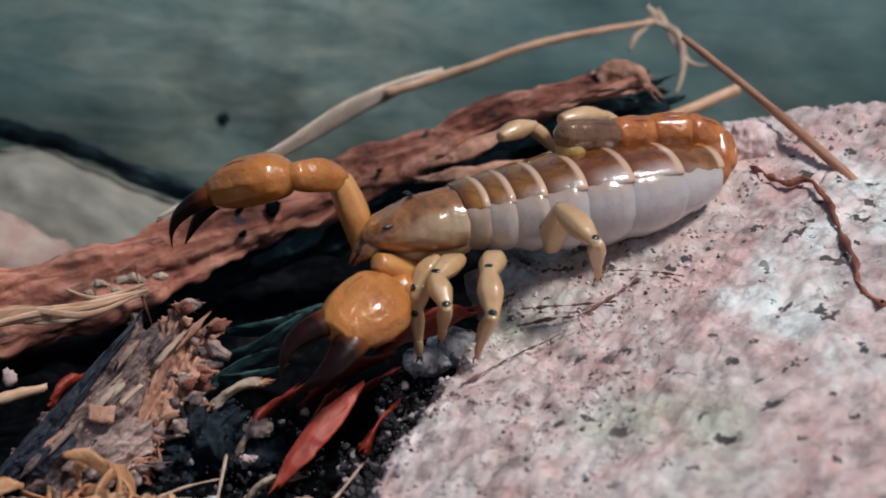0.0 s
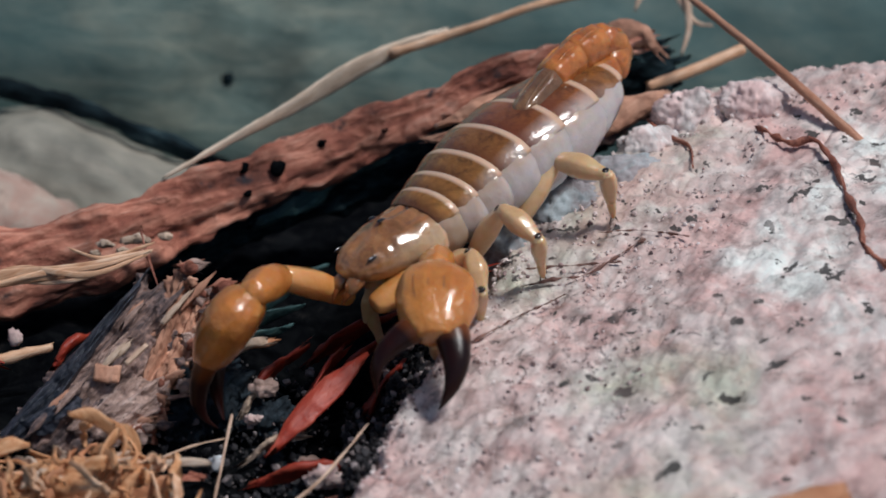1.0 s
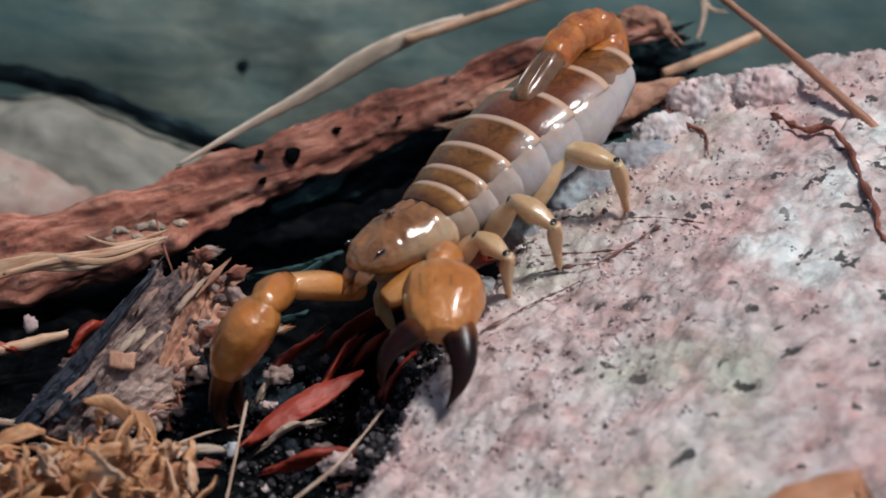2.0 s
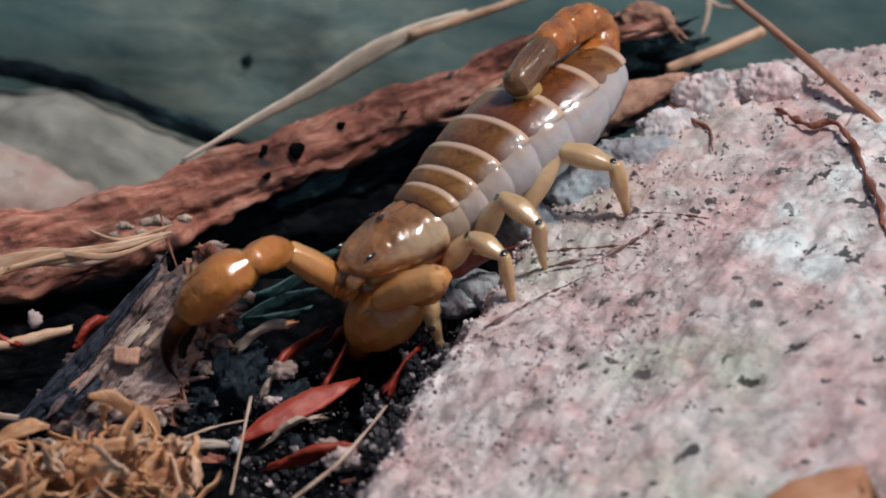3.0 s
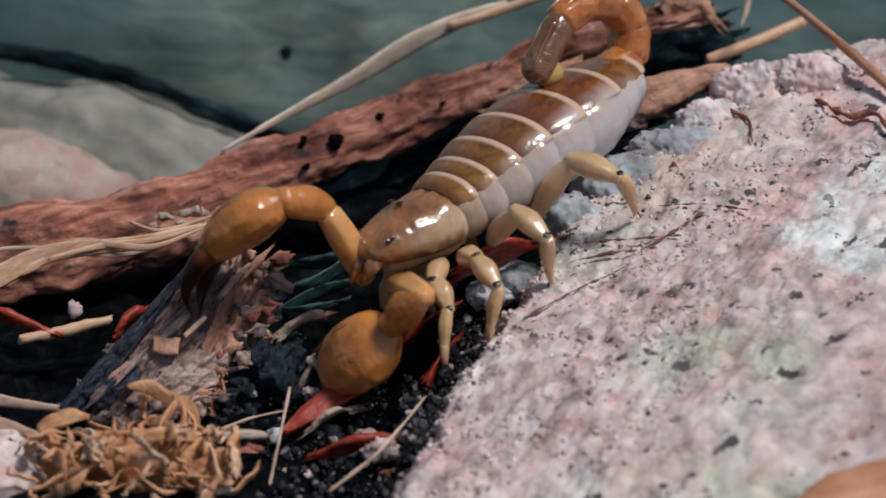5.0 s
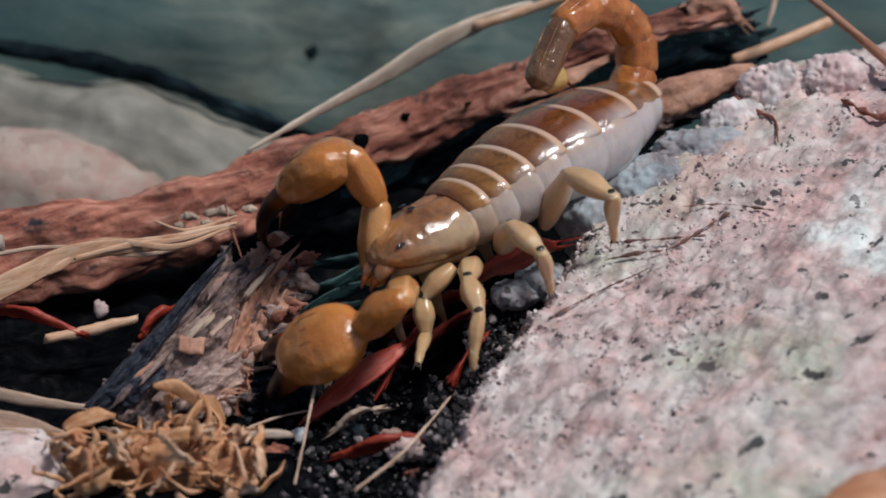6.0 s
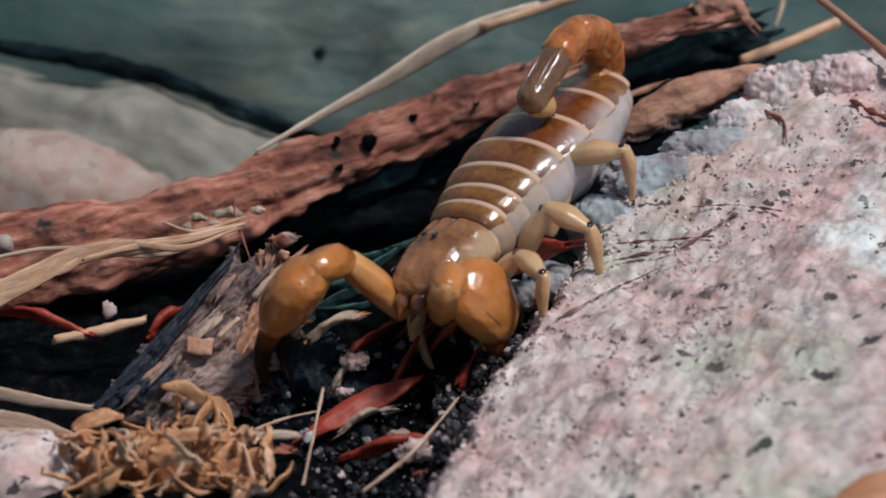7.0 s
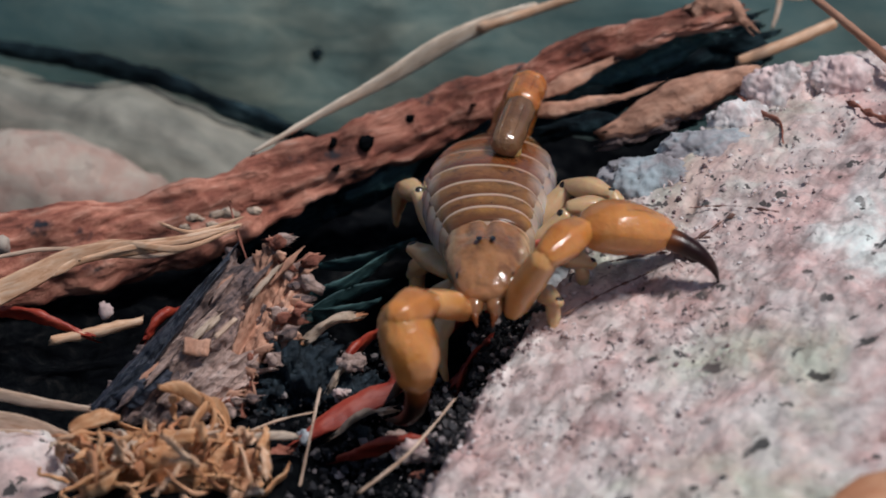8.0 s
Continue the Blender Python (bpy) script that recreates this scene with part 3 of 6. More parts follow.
def slab(corners, thick, nu, nv, relief, jags, seed, belly=0.0):
    """A torn plate on four corners (start, start's far side, end's far side, end): grain runs from start to end, relief in its face, jags at its sides."""
    a, b, c, d = (Vector(p) for p in corners)
    normal = (d - a).cross(b - a).normalized()
    if normal.y > 0:
        normal = -normal
    long, wide = (d - a).length, (c - d).length
    verts = []
    for layer in (0, 1):
        for i in range(nu):
            for j in range(nv):
                u, v = i / (nu - 1), j / (nv - 1)
                e = abs(2 * v - 1) ** 8
                f = abs(2 * u - 1) ** 8
                du = jags[0] * f * fbm(Vector((v * wide * 3.0, u * 2.0 + seed, 1.0)), 4) * (1 if u > 0.5 else -0.4)
                dv = jags[1] * e * fbm(Vector((u * long * 2.2, v * 2.0 + seed, 5.0)), 4)
                p = (a.lerp(d, u)).lerp(b.lerp(c, u), v) + (d - a).normalized() * du + (c - d).normalized() * dv
                grain = fbm(Vector((u * long * 1.1 + seed, v * wide * 5.5, seed)), 4)
                lumps = fbm(Vector((u * long * 3.2, v * wide * 3.2, seed + 3.0)), 4)
                mixed = 0.3 + 0.7 * v * u
                h = relief * ((1 - mixed) * grain + mixed * (0.55 * grain + 0.9 * lumps)) + belly * (1 - (2 * v - 1) ** 2) - 0.6 * thick * max(e, f)
                verts.append(tuple(p + normal * (h if layer == 0 else h * 0.3 - thick)))
    n, faces = nu * nv, []
    for i in range(nu - 1):
        for j in range(nv - 1):
            q = (i * nv + j, i * nv + j + 1, (i + 1) * nv + j + 1, (i + 1) * nv + j)
            faces += [q, tuple(n + k for k in q)[::-1]]
    edge = [j for j in range(nv)] + [i * nv + nv - 1 for i in range(1, nu)] + [(nu - 1) * nv + j for j in range(nv - 2, -1, -1)] + [i * nv for i in range(nu - 2, 0, -1)]
    faces += [(p, q, n + q, n + p) for p, q in zip(edge, edge[1:] + edge[:1])]
    geo = Solid((verts, faces))
    x = (d - a).normalized()
    y = normal.cross(x).normalized()
    geo.axes_of = Matrix((x, y, normal)).transposed().to_4x4()
    geo.axes_of.translation = (a + b + c + d) * 0.25 * S
    return geo


def build_wood_chunk():
    thing = tagged(new("wood_chunk"), "weathered grey splintered wood chunk with a frayed end", "wood")
    part("body", slab(((-4.73, -1.56, -1.69), (-3.37, -1.73, -1.81), (-1.9, -0.19, -0.41), (-2.75, 0.14, 0.07)), 0.35, 170, 110, 0.20, (0.45, 0.35), 9.0, 0.16), WOOD, thing)
    part("crumbling_bark", slab(((-3.04, -1.07, -1.23), (-2.57, -1.47, -1.61), (-1.76, -0.43, -0.46), (-2.32, 0.08, 0.18)), 0.16, 90, 90, 0.22, (0.3, 0.5), 21.0, 0.05), BARK_SPLIT, thing, "orange-pink crumbling bark")
    part("torn_layer", slab(((-3.97, -1.49, -1.43), (-3.07, -1.69, -1.62), (-2.2, -1.17, -1.1), (-3.4, -1.08, -0.89)), 0.12, 90, 60, 0.16, (0.4, 0.35), 31.0, 0.04), WOOD_PINK, thing, "pale pink torn layer")
    part("charred_face", slab(((-4.62, -1.69, -1.5), (-4.29, -1.77, -1.66), (-3.01, -0.51, -0.26), (-2.73, -0.14, 0.17)), 0.22, 150, 50, 0.14, (0.25, 0.18), 71.0, 0.10), CHARRED, thing, "blue-black charred face")
    part("charred_hollow", slab(((-4.35, -1.67, -1.33), (-4.09, -1.75, -1.5), (-3.55, -1.54, -1.17), (-3.77, -1.41, -1.01)), 0.10, 60, 40, 0.10, (0.2, 0.12), 75.0, 0.02), CHARRED, thing, "blue-black charred patch")
    random.seed(11)
    rim = spline([(-2.13, -0.04, 0.15), (-1.82, -0.18, -0.16), (-1.89, -0.47, -0.53), (-2.1, -0.84, -0.85), (-2.28, -1.08, -1.14), (-2.5, -1.33, -1.43), (-2.79, -1.51, -1.59)], 60)
    for i in range(46):
        a = Vector(rim[random.randrange(60)]) + Vector((random.uniform(-0.35, 0.05), random.uniform(-0.12, 0.02), random.uniform(-0.12, 0.12)))
        d = Vector((random.uniform(0.3, 1), random.uniform(-0.2, 0.3), random.uniform(-0.4, 0.5))).normalized() * random.uniform(0.10, 0.28)
        w = random.uniform(0.05, 0.12)
        part("fray", bar([tuple(a), tuple(a + d * 0.5 + Vector((0, -0.03, 0.02))), tuple(a + d)], [w * 0.7, w, w * 0.5], [0.03, 0.04, 0.02], (0.5, -0.3, -0.8), 16, 12, 0.05, 4.0, 1.4, 2.2, 0.2, 90.0 + i), (BARK, WOOD_PINK, BARK_SPLIT, WOOD, BARK)[i % 5], thing)
    for i in range(16):
        u = random.random()
        a = Vector((-4.38, -1.78, -1.44)).lerp(Vector((-2.68, -0.3, 0.07)), u) + Vector((random.uniform(0.0, 0.5), random.uniform(-0.10, 0.0), random.uniform(-0.35, 0.05)))
        d = Vector((1.87, 1.46, 1.71)) * random.uniform(0.10, 0.22)
        part("splinter", bar([tuple(a), tuple(a + d * 0.5 + Vector((0, -0.04, 0.03))), tuple(a + d)], [0.02, 0.05, 0.015], [0.015, 0.03, 0.01], (0.6, -0.2, -0.8), 22, 10, 0.03, 3.5, 2.2, 2.4, 0.2, 60.0 + i), (WOOD_PINK, BARK_SPLIT, WOOD, CHIP, WOOD)[i % 5], thing)


build_wood_chunk()


# ---- straws, flakes and litter ----
def strip(name, label, category, pts, w, t, material, side=(0, 0, 1), nl=40, rough=0.01, seed=0.0, jag=0.1):
    return tagged(part(name, bar(pts, w, t, side, nl, 10, rough, 5.0, 2.0, 2.2, jag, seed), material), label, category, "loose " + category)


dry_grass = tagged(new("dry_grass"), "long bleached grass blade arching over the bark", "grass")
part("blade", bar([(-2.73, 2.78, 0.29), (-1.88, 3.37, 0.59), (-0.89, 4.16, 0.88), (0.14, 4.99, 1.23), (1.03, 5.63, 1.42), (1.53, 5.99, 1.48)], [0.03, 0.07, 0.13, 0.20, 0.16, 0.06], 0.03, (0.2, 0, 1), 60, 12, 0.012, 5.0, 2.0, 2.2, 0.1, 1.0), BLADE, dry_grass)
part("stem", bar([(0.85, 5.6, 1.35), (0.66, 5.08, 1.42), (1.91, 5.63, 1.66), (3.19, 6.19, 1.91), (4.94, 6.71, 2.09)], [0.06, 0.085, 0.07, 0.06, 0.05], 0.04, (0.2, 0, 1), 50, 12, 0.012, 5.0, 2.0, 2.2, 0.1, 1.5), STRAW, dry_grass, "tan stem")
for k, tip in enumerate(([(4.9, 6.73, 2.12), (5.34, 6.53, 1.94), (5.41, 6.21, 1.48), (5.28, 5.93, 1.13)], [(4.96, 6.73, 2.12), (4.67, 6.61, 1.87), (4.58, 6.52, 1.67)], [(5.03, 6.8, 2.28), (5.47, 6.36, 1.58), (5.79, 6.31, 1.47)], [(4.85, 6.82, 2.32), (5.08, 6.73, 2.12), (5.26, 6.67, 2)])):
    part("tip", bar(tip, [0.035, 0.06, 0.05, 0.02], 0.02, (1, 0, 0.3), 26, 10, 0.01, 5.0, 2.0, 2.2, 0.1, 40.0 + k), STRAW_PALE, dry_grass, "frayed white tip")
strip("straw_stub", "short broken straw stub sticking out past the bark", "straw", [(4.48, 4.1, 1.22), (5.29, 4.5, 1.37), (6.04, 4.91, 1.55)], [0.08, 0.10, 0.09], 0.07, STRAW, (0, 0, 1), 24, 0.012, 2.0)
strip("reed_stalk", "thin orange-brown reed stalk leaning on the boulder", "reed", [(5.09, 4.38, 2.54), (5.57, 3.51, 2.33), (6.27, 2.35, 1.96), (7.26, 1.05, 1.31), (7.77, 0.42, 0.91)], [0.05, 0.06, 0.07, 0.07, 0.07], [0.05, 0.06, 0.07, 0.07, 0.07], REED, (0, 0, 1), 40, 0.012, 3.0)
strip("dry_root", "thin crooked red root lying on the boulder", "root", [(5.76, 1.82, 1.44), (6.07, 1.37, 1.4), (6.43, 1.25, 1.45), (6.58, 0.8, 1.38), (6.63, 0.06, 1.22), (6.67, -0.64, 1.08), (6.64, -1.17, 0.95), (6.83, -1.64, 0.89)], [0.03, 0.04, 0.045, 0.05, 0.04, 0.04, 0.04, 0.03], 0.04, ROOT, (0, 0, 1), 60, 0.07, 4.0)
strip("dry_root", "thin crooked red root lying on the boulder", "root", [(4.27, 2.56, 1.28), (4.49, 2.06, 1.22), (4.76, 1.69, 1.19), (4.75, 1.21, 1.08)], [0.015, 0.03, 0.035, 0.015], 0.025, ROOT, (0, 0, 1), 30, 0.05, 4.5)
for k, (pts, w, m, lab) in enumerate((
        ([(-6.26, -0.5, -0.6), (-5.55, -0.07, -0.38), (-4.92, 0.33, -0.23), (-3.78, 0.58, -0.18), (-2.78, 0.87, -0.03)], [0.19, 0.16, 0.12, 0.09, 0.03], STRAW, "flat twisted tan straw lying across the bark"),
        ([(-6.39, 0.29, -0.32), (-5.32, 0.46, -0.2), (-3.94, 0.51, -0.33), (-2.82, 0.85, -0.06)], [0.03, 0.03, 0.035, 0.015], STRAW_PALE, "thin pale straw lying across the bark"),
        ([(-6.15, -0.21, -0.44), (-5.21, 0.15, -0.39), (-4.62, 0.49, -0.13), (-3.61, 0.46, -0.2), (-2.85, 0.75, -0.04)], [0.06, 0.06, 0.05, 0.05, 0.02], STRAW, "flat twisted tan straw lying across the bark"),
        ([(-4.9, 0.22, -0.25), (-4.23, 0.47, -0.18), (-3.47, 0.6, -0.14), (-2.81, 0.77, -0)], [0.03, 0.045, 0.04, 0.015], STRAW, "flat tan straw lying across the bark"),
        ([(-3.88, 0.88, -0.01), (-3.4, 0.74, -0.08), (-2.78, 0.91, 0.06)], [0.02, 0.04, 0.02], STRAW, "short curled straw end on the bark"))):
    strip("straw", lab, "straw", pts, w, 0.014, m, (0, 0.2, 1), 50, 0.008, 5.0 + k)
strip("twig", "short dark upright twig by the bark", "twig", [(-2.94, 1.18, 0.16), (-2.83, 0.92, -0.16), (-2.69, 0.67, -0.46)], [0.02, 0.025, 0.012], 0.02, ROOT, (1, 0, 0), 20, 0.02, 9.0)


def flake(name, label, a, b, w, material, side=(0.3, -0.4, 0.85), t=0.045, seed=0.0, bend=0.12):
    mid = tuple((a[i] + b[i]) / 2 + bend * (0, -0.4, 1)[i] for i in range(3))
    return tagged(part(name, bar([a, mid, b], [w * 0.35, w, w * 0.8, w * 0.25], t, side, 40, 16, 0.07, 2.4, 2.0, 2.6, 0.4, seed), material), label, "flake", "loose flakes")


flake("bark_flake", "red bark flake lying in the crack", (0.57, -0.44, -0.22), (1.73, 0.02, 0.04), 0.34, RED, seed=1.0)
flake("bark_flake", "dark red bark flake in the litter", (-1.59, -0.98, -1.63), (-0.73, 0.1, -1.2), 0.26, RED, seed=2.0)
flake("bark_flake", "dark red bark flake in the litter", (-0.71, -1.16, -1.53), (-0.11, -0.06, -1.08), 0.3, RED, seed=3.0)
flake("bark_flake", "dark red bark flake in the litter", (-1.25, -2.57, -1.74), (0.11, -2.57, -1.49), 0.16, RED, seed=3.5)
flake("bark_flake", "dark red bark flake deep in the crack", (-0.62, 0.1, -1.4), (0.5, 0.72, -1.02), 0.30, RED, seed=3.7)
flake("bark_flake", "dark red bark flake deep in the crack", (-0.25, -0.4, -1.45), (0.62, 0.2, -1.0), 0.22, RED, seed=3.8)
flake("bark_flake", "short red bark flake at the boulder's foot", (0.15, -1.45, -1.4), (0.66, -0.75, -0.98), 0.18, RED, seed=3.9)
flake("bark_flake", "small red bark flake beside the hollow", (-6.23, 0.01, -0.92), (-4.79, -0.39, -1.08), 0.12, RED, seed=4.0)
flake("bark_flake", "small red bark flake beside the hollow", (-4.02, -0.43, -1.15), (-3.61, 0.11, -0.94), 0.1, RED, seed=5.0)
flake("bark_flake", "small red bark flake beside the wood chunk", (-3.02, -1.07, -1.58), (-2.77, -0.57, -0.99), 0.2, RED, seed=5.5)
flake("bark_flake", "orange bark flake with a pale edge", (-1.83, -0.43, -1.15), (-1.12, 0.06, -1.05), 0.09, LEAF_ORANGE, seed=6.0)
flake("wood_chip", "pale broken wood chip on the charcoal", (-1.81, -0.7, -1.02), (-1.2, -0.3, -0.87), 0.11, CHIP, seed=7.0, t=0.06)
for corners, label, material in (
        (((-3.39, -1.34, -0.87), (-3.06, -1.36, -0.9), (-3.02, -1.22, -0.72), (-3.39, -1.21, -0.71)), "small square pale orange wood chip on the wood chunk", BARK_SPLIT),
        (((-2.97, -1.29, -0.63), (-2.93, -1.31, -0.67), (-2.67, -1.12, -0.5), (-2.7, -1.09, -0.45)), "thin white splinter on the wood chunk", STRAW_PALE)):
    tagged(part("wood_chip", slab(corners, 0.05, 24, 20, 0.03, (0.06, 0.05), 77.0), material), label, "flake", "loose flakes")
flake("wood_chip", "pale wood chip lying in the litter", (-1.46, -1.24, -1.48), (-1.16, -0.91, -1.24), 0.12, CHIP, seed=9.5)
flake("wood_chip", "pale pinkish wood chip in the litter", (-1.34, -2.18, -1.59), (-0.69, -1.87, -1.41), 0.09, CHIP, seed=9.8)
for k, pts in enumerate(([(-2.26, 0.65, -1.21), (-1.31, 0.98, -0.98), (-0.52, 1.67, -0.68)], [(-2.14, 0.05, -1.31), (-1.46, 0.61, -1.06), (-0.67, 1.09, -0.98)], [(-1.82, 1.53, -0.97), (-1.1, 1.74, -1), (-0.36, 2.14, -0.85)], [(-2.23, 0.33, -1.19), (-1.45, 0.44, -1.2), (-0.83, 0.7, -1.11)])):
    strip("rotten_blade", "flat teal-grey rotten grass blade in the hollow", "grass", pts, [0.05, 0.17, 0.15, 0.04], 0.014, TEAL, (0, -0.4, 0.9), 40, 0.04, 60.0 + k)
strip("straw", "pale straw lying over the dark hollow", "straw", [(-5.27, -0.52, -1.12), (-4.65, -0.29, -1.09), (-4.08, -0.05, -1.05)], [0.06, 0.09, 0.06], 0.05, STRAW, (0, 0, 1), 24, 0.03, 61.0)
for k, (pts, w) in enumerate((([(-2.43, -2.25, -1.51), (-2.04, -2.01, -1.48), (-1.61, -1.8, -1.49)], [0.012, 0.02, 0.01]), ([(-1.79, -3.33, -1.94), (-1.65, -2.74, -1.39), (-1.54, -2.03, -1.03)], [0.014, 0.012, 0.005]), ([(-1, -3.62, -1.61), (-0.45, -3.27, -1.32), (-0.13, -2.86, -1.16), (0.19, -2.43, -0.95)], [0.02, 0.03, 0.022, 0.008]),
                              ([(-6.03, -1.86, -1.14), (-5.15, -1.93, -1.29), (-4.53, -1.96, -1.36)], [0.10, 0.09, 0.04]), ([(-5.94, -2.35, -1.25), (-5.22, -2.4, -1.36), (-4.56, -2.57, -1.49)], [0.14, 0.12, 0.05]), ([(-5.9, -2.63, -1.37), (-5.25, -2.64, -1.41), (-4.75, -2.72, -1.57)], [0.12, 0.11, 0.05]),
                              ([(-3.32, -3.35, -1.03), (-2.72, -3.12, -1.02)], [0.05, 0.02]), ([(-3.23, -3.23, -1.01), (-2.76, -3.09, -0.96)], [0.04, 0.02]))):
    strip("straw", "pale dry straw lying in the litter", "straw", pts, w, 0.018, STRAW_PALE, (0, 0.1, 1), 30, 0.012, 70.0 + k)
for k, pts in enumerate(([(2.24, -0.69, 0.15), (2.73, -0.68, 0.26), (3.1, -0.68, 0.32), (3.89, -0.18, 0.59)], [(3.39, 0.13, 0.57), (3.9, -0.01, 0.66), (4.47, -0.29, 0.7)], [(1.5, -1.64, -0.21), (2.09, -1.33, -0.02), (2.77, -1.03, 0.18)], [(2.31, -0.33, 0.24), (2.89, -0.45, 0.34), (3.55, -0.55, 0.44)])):
    strip("root_fibre", "thin dark root fibre lying on the boulder", "root", pts, [0.004, 0.008, 0.007, 0.003], 0.008, FIBRE, (0, 0, 1), 50, 0.05, 80.0 + k)


def lump(name, label, category, c, r, material, squash=(1, 1, 1), rough=0.3, freq=1.5, n=24, seed=0.0):
    v, f = ball(r, n, squash)
    out = []
    for p in v:
        q = Vector(p)
        out.append(tuple(q * (1 + rough * fbm(q * freq + Vector((seed, seed * 2, 0)), 5) + 0.4 * rough * fbm(q * freq * 5, 3)) + Vector(c)))
    return tagged(part(name, (out, f), material), label, category, "lumps of " + category)


lump("charcoal_lump", "black crumbly charcoal lump in the litter", "charcoal", (-2.1, -0.65, -1.62), 0.66, CHAR, (1.05, 0.9, 1.0), 0.55, 2.6, 80, 1.0)
lump("charcoal_lump", "black crumbly charcoal lump in the litter", "charcoal", (-1.24, -1.01, -1.7), 0.4, CHAR, (1.1, 0.9, 0.8), 0.55, 3.4, 60, 2.0)
lump("pale_stone", "pale pinkish stone at the litter edge", "stone", (-5.33, -2.84, -1.83), 0.75, ROCK, (1.1, 0.9, 0.7), 0.2, 1.2, 40, 3.0)
lump("pale_stone", "small pale pebble on the bark", "stone", (-4.61, 0.01, -0.92), 0.09, ROCK, (1.0, 0.8, 1.2), 0.6, 6.0, 16, 4.0)
lump("pale_stone", "small pale pebble on the bark", "stone", (-6.1, 0.74, -0.3), 0.13, STONE_TAN, (1.0, 0.8, 1.2), 0.3, 5.0, 16, 5.0)
for k, (c, r, sq) in enumerate((((-3.53, 1.83, -0.34), 0.09, (1.5, 0.8, 0.8)), ((-3.09, 1.95, -0.32), 0.12, (1.8, 0.7, 0.7)), ((-3.3, 1.78, -0.44), 0.07, (1.2, 0.8, 0.9)), ((-2.73, 2.14, -0.37), 0.08, (1.6, 0.8, 0.7)), ((-3.68, 1.77, -0.46), 0.06, (1.3, 0.9, 0.9)))):
    lump("bark_crumb", "pale pinkish crumb of rotten bark", "bark", c, r * 0.8, CHIP, sq, 0.9, 7.0, 22, 50.0 + k)
for k, (c, r, sq) in enumerate((((1.55, 0.09, -0.53), 0.30, (1.3, 0.9, 0.9)), ((1.12, -0.08, -0.64), 0.26, (1.2, 0.9, 0.8)), ((2.27, 0.65, -0.02), 0.52, (1.1, 0.8, 1.0)), ((3.05, 1.19, 0.41), 0.52, (1.5, 0.9, 0.75)), ((3.86, 1.67, 0.74), 0.46, (1.6, 0.8, 0.7)))):
    lump("grey_stone", "blue-grey crumbly stone set against the boulder", "stone", c, r, ROCK_GREY, sq, 0.30, 1.7, 80, 20.0 + k)
for k, (c, r, sq) in enumerate((((4.89, 2.58, 1.27), 0.50, (1.1, 0.8, 0.9)), ((4.24, 2.13, 1.02), 0.36, (1.2, 0.9, 0.8)), ((5.8, 2.59, 1.53), 0.42, (1.3, 0.9, 0.8)))):
    lump("pink_stone", "rounded pale pink crumbly stone on the boulder's crest", "stone", c, r, ROCK_PALE, sq, 0.28, 2.0, 80, 30.0 + k)
for k, (c, r, sq, m, label) in enumerate((
        ((-1.19, -1.17, -1.1), 0.16, (1.3, 0.8, 0.8), WOOD_PINK, "pale pinkish wood crumb in the litter"), ((-1.28, -1.52, -1.37), 0.10, (1.2, 0.9, 0.8), ROCK, "small pale stone crumb in the litter"),
        ((-0.61, -2.11, -1.68), 0.13, (1.4, 0.8, 0.7), WOOD_PINK, "pale pinkish wood crumb in the litter"), ((-2.01, -2.2, -1.87), 0.17, (1.3, 0.9, 0.7), BARK, "red-brown bark crumb in the litter"),
        ((-1.75, -2.11, -1.68), 0.14, (1.0, 0.9, 0.8), ROCK_GREY, "small grey stone crumb in the litter"), ((-0.17, -3.01, -1.72), 0.18, (1.5, 0.8, 0.6), BARK, "red-brown bark crumb in the litter"),
        ((-1.06, -1.93, -1.78), 0.20, (1.2, 0.9, 0.8), CHAR, "black charcoal crumb in the litter"), ((-0.68, -2.64, -1.87), 0.24, (1.4, 0.8, 0.7), CHAR, "black charcoal crumb in the litter"),
        ((-1.32, -2.85, -1.86), 0.12, (1.3, 0.8, 0.8), ROCK, "small pale stone crumb in the litter"), ((-0.35, -2.72, -1.57), 0.22, (1.2, 0.8, 0.9), ROCK, "pale pink stone crumb at the boulder's foot"))):
    lump("crumb", label, "crumb", c, r * 0.75, m, sq, 0.8, 5.0, 34, 70.0 + k)
tagged(part("dead_leaf", bar([(4.08, -6.33, -0.32), (4.65, -6.14, -0.15), (5.41, -5.96, -0.01)], [0.1, 0.34, 0.3], 0.04, (0.2, 0.9, 0.4), 30, 16, 0.05, 1.5, 1.5, 2.4, 0.3, 90.0), LEAF_ORANGE), "curled orange dead leaf on the boulder", "leaf")


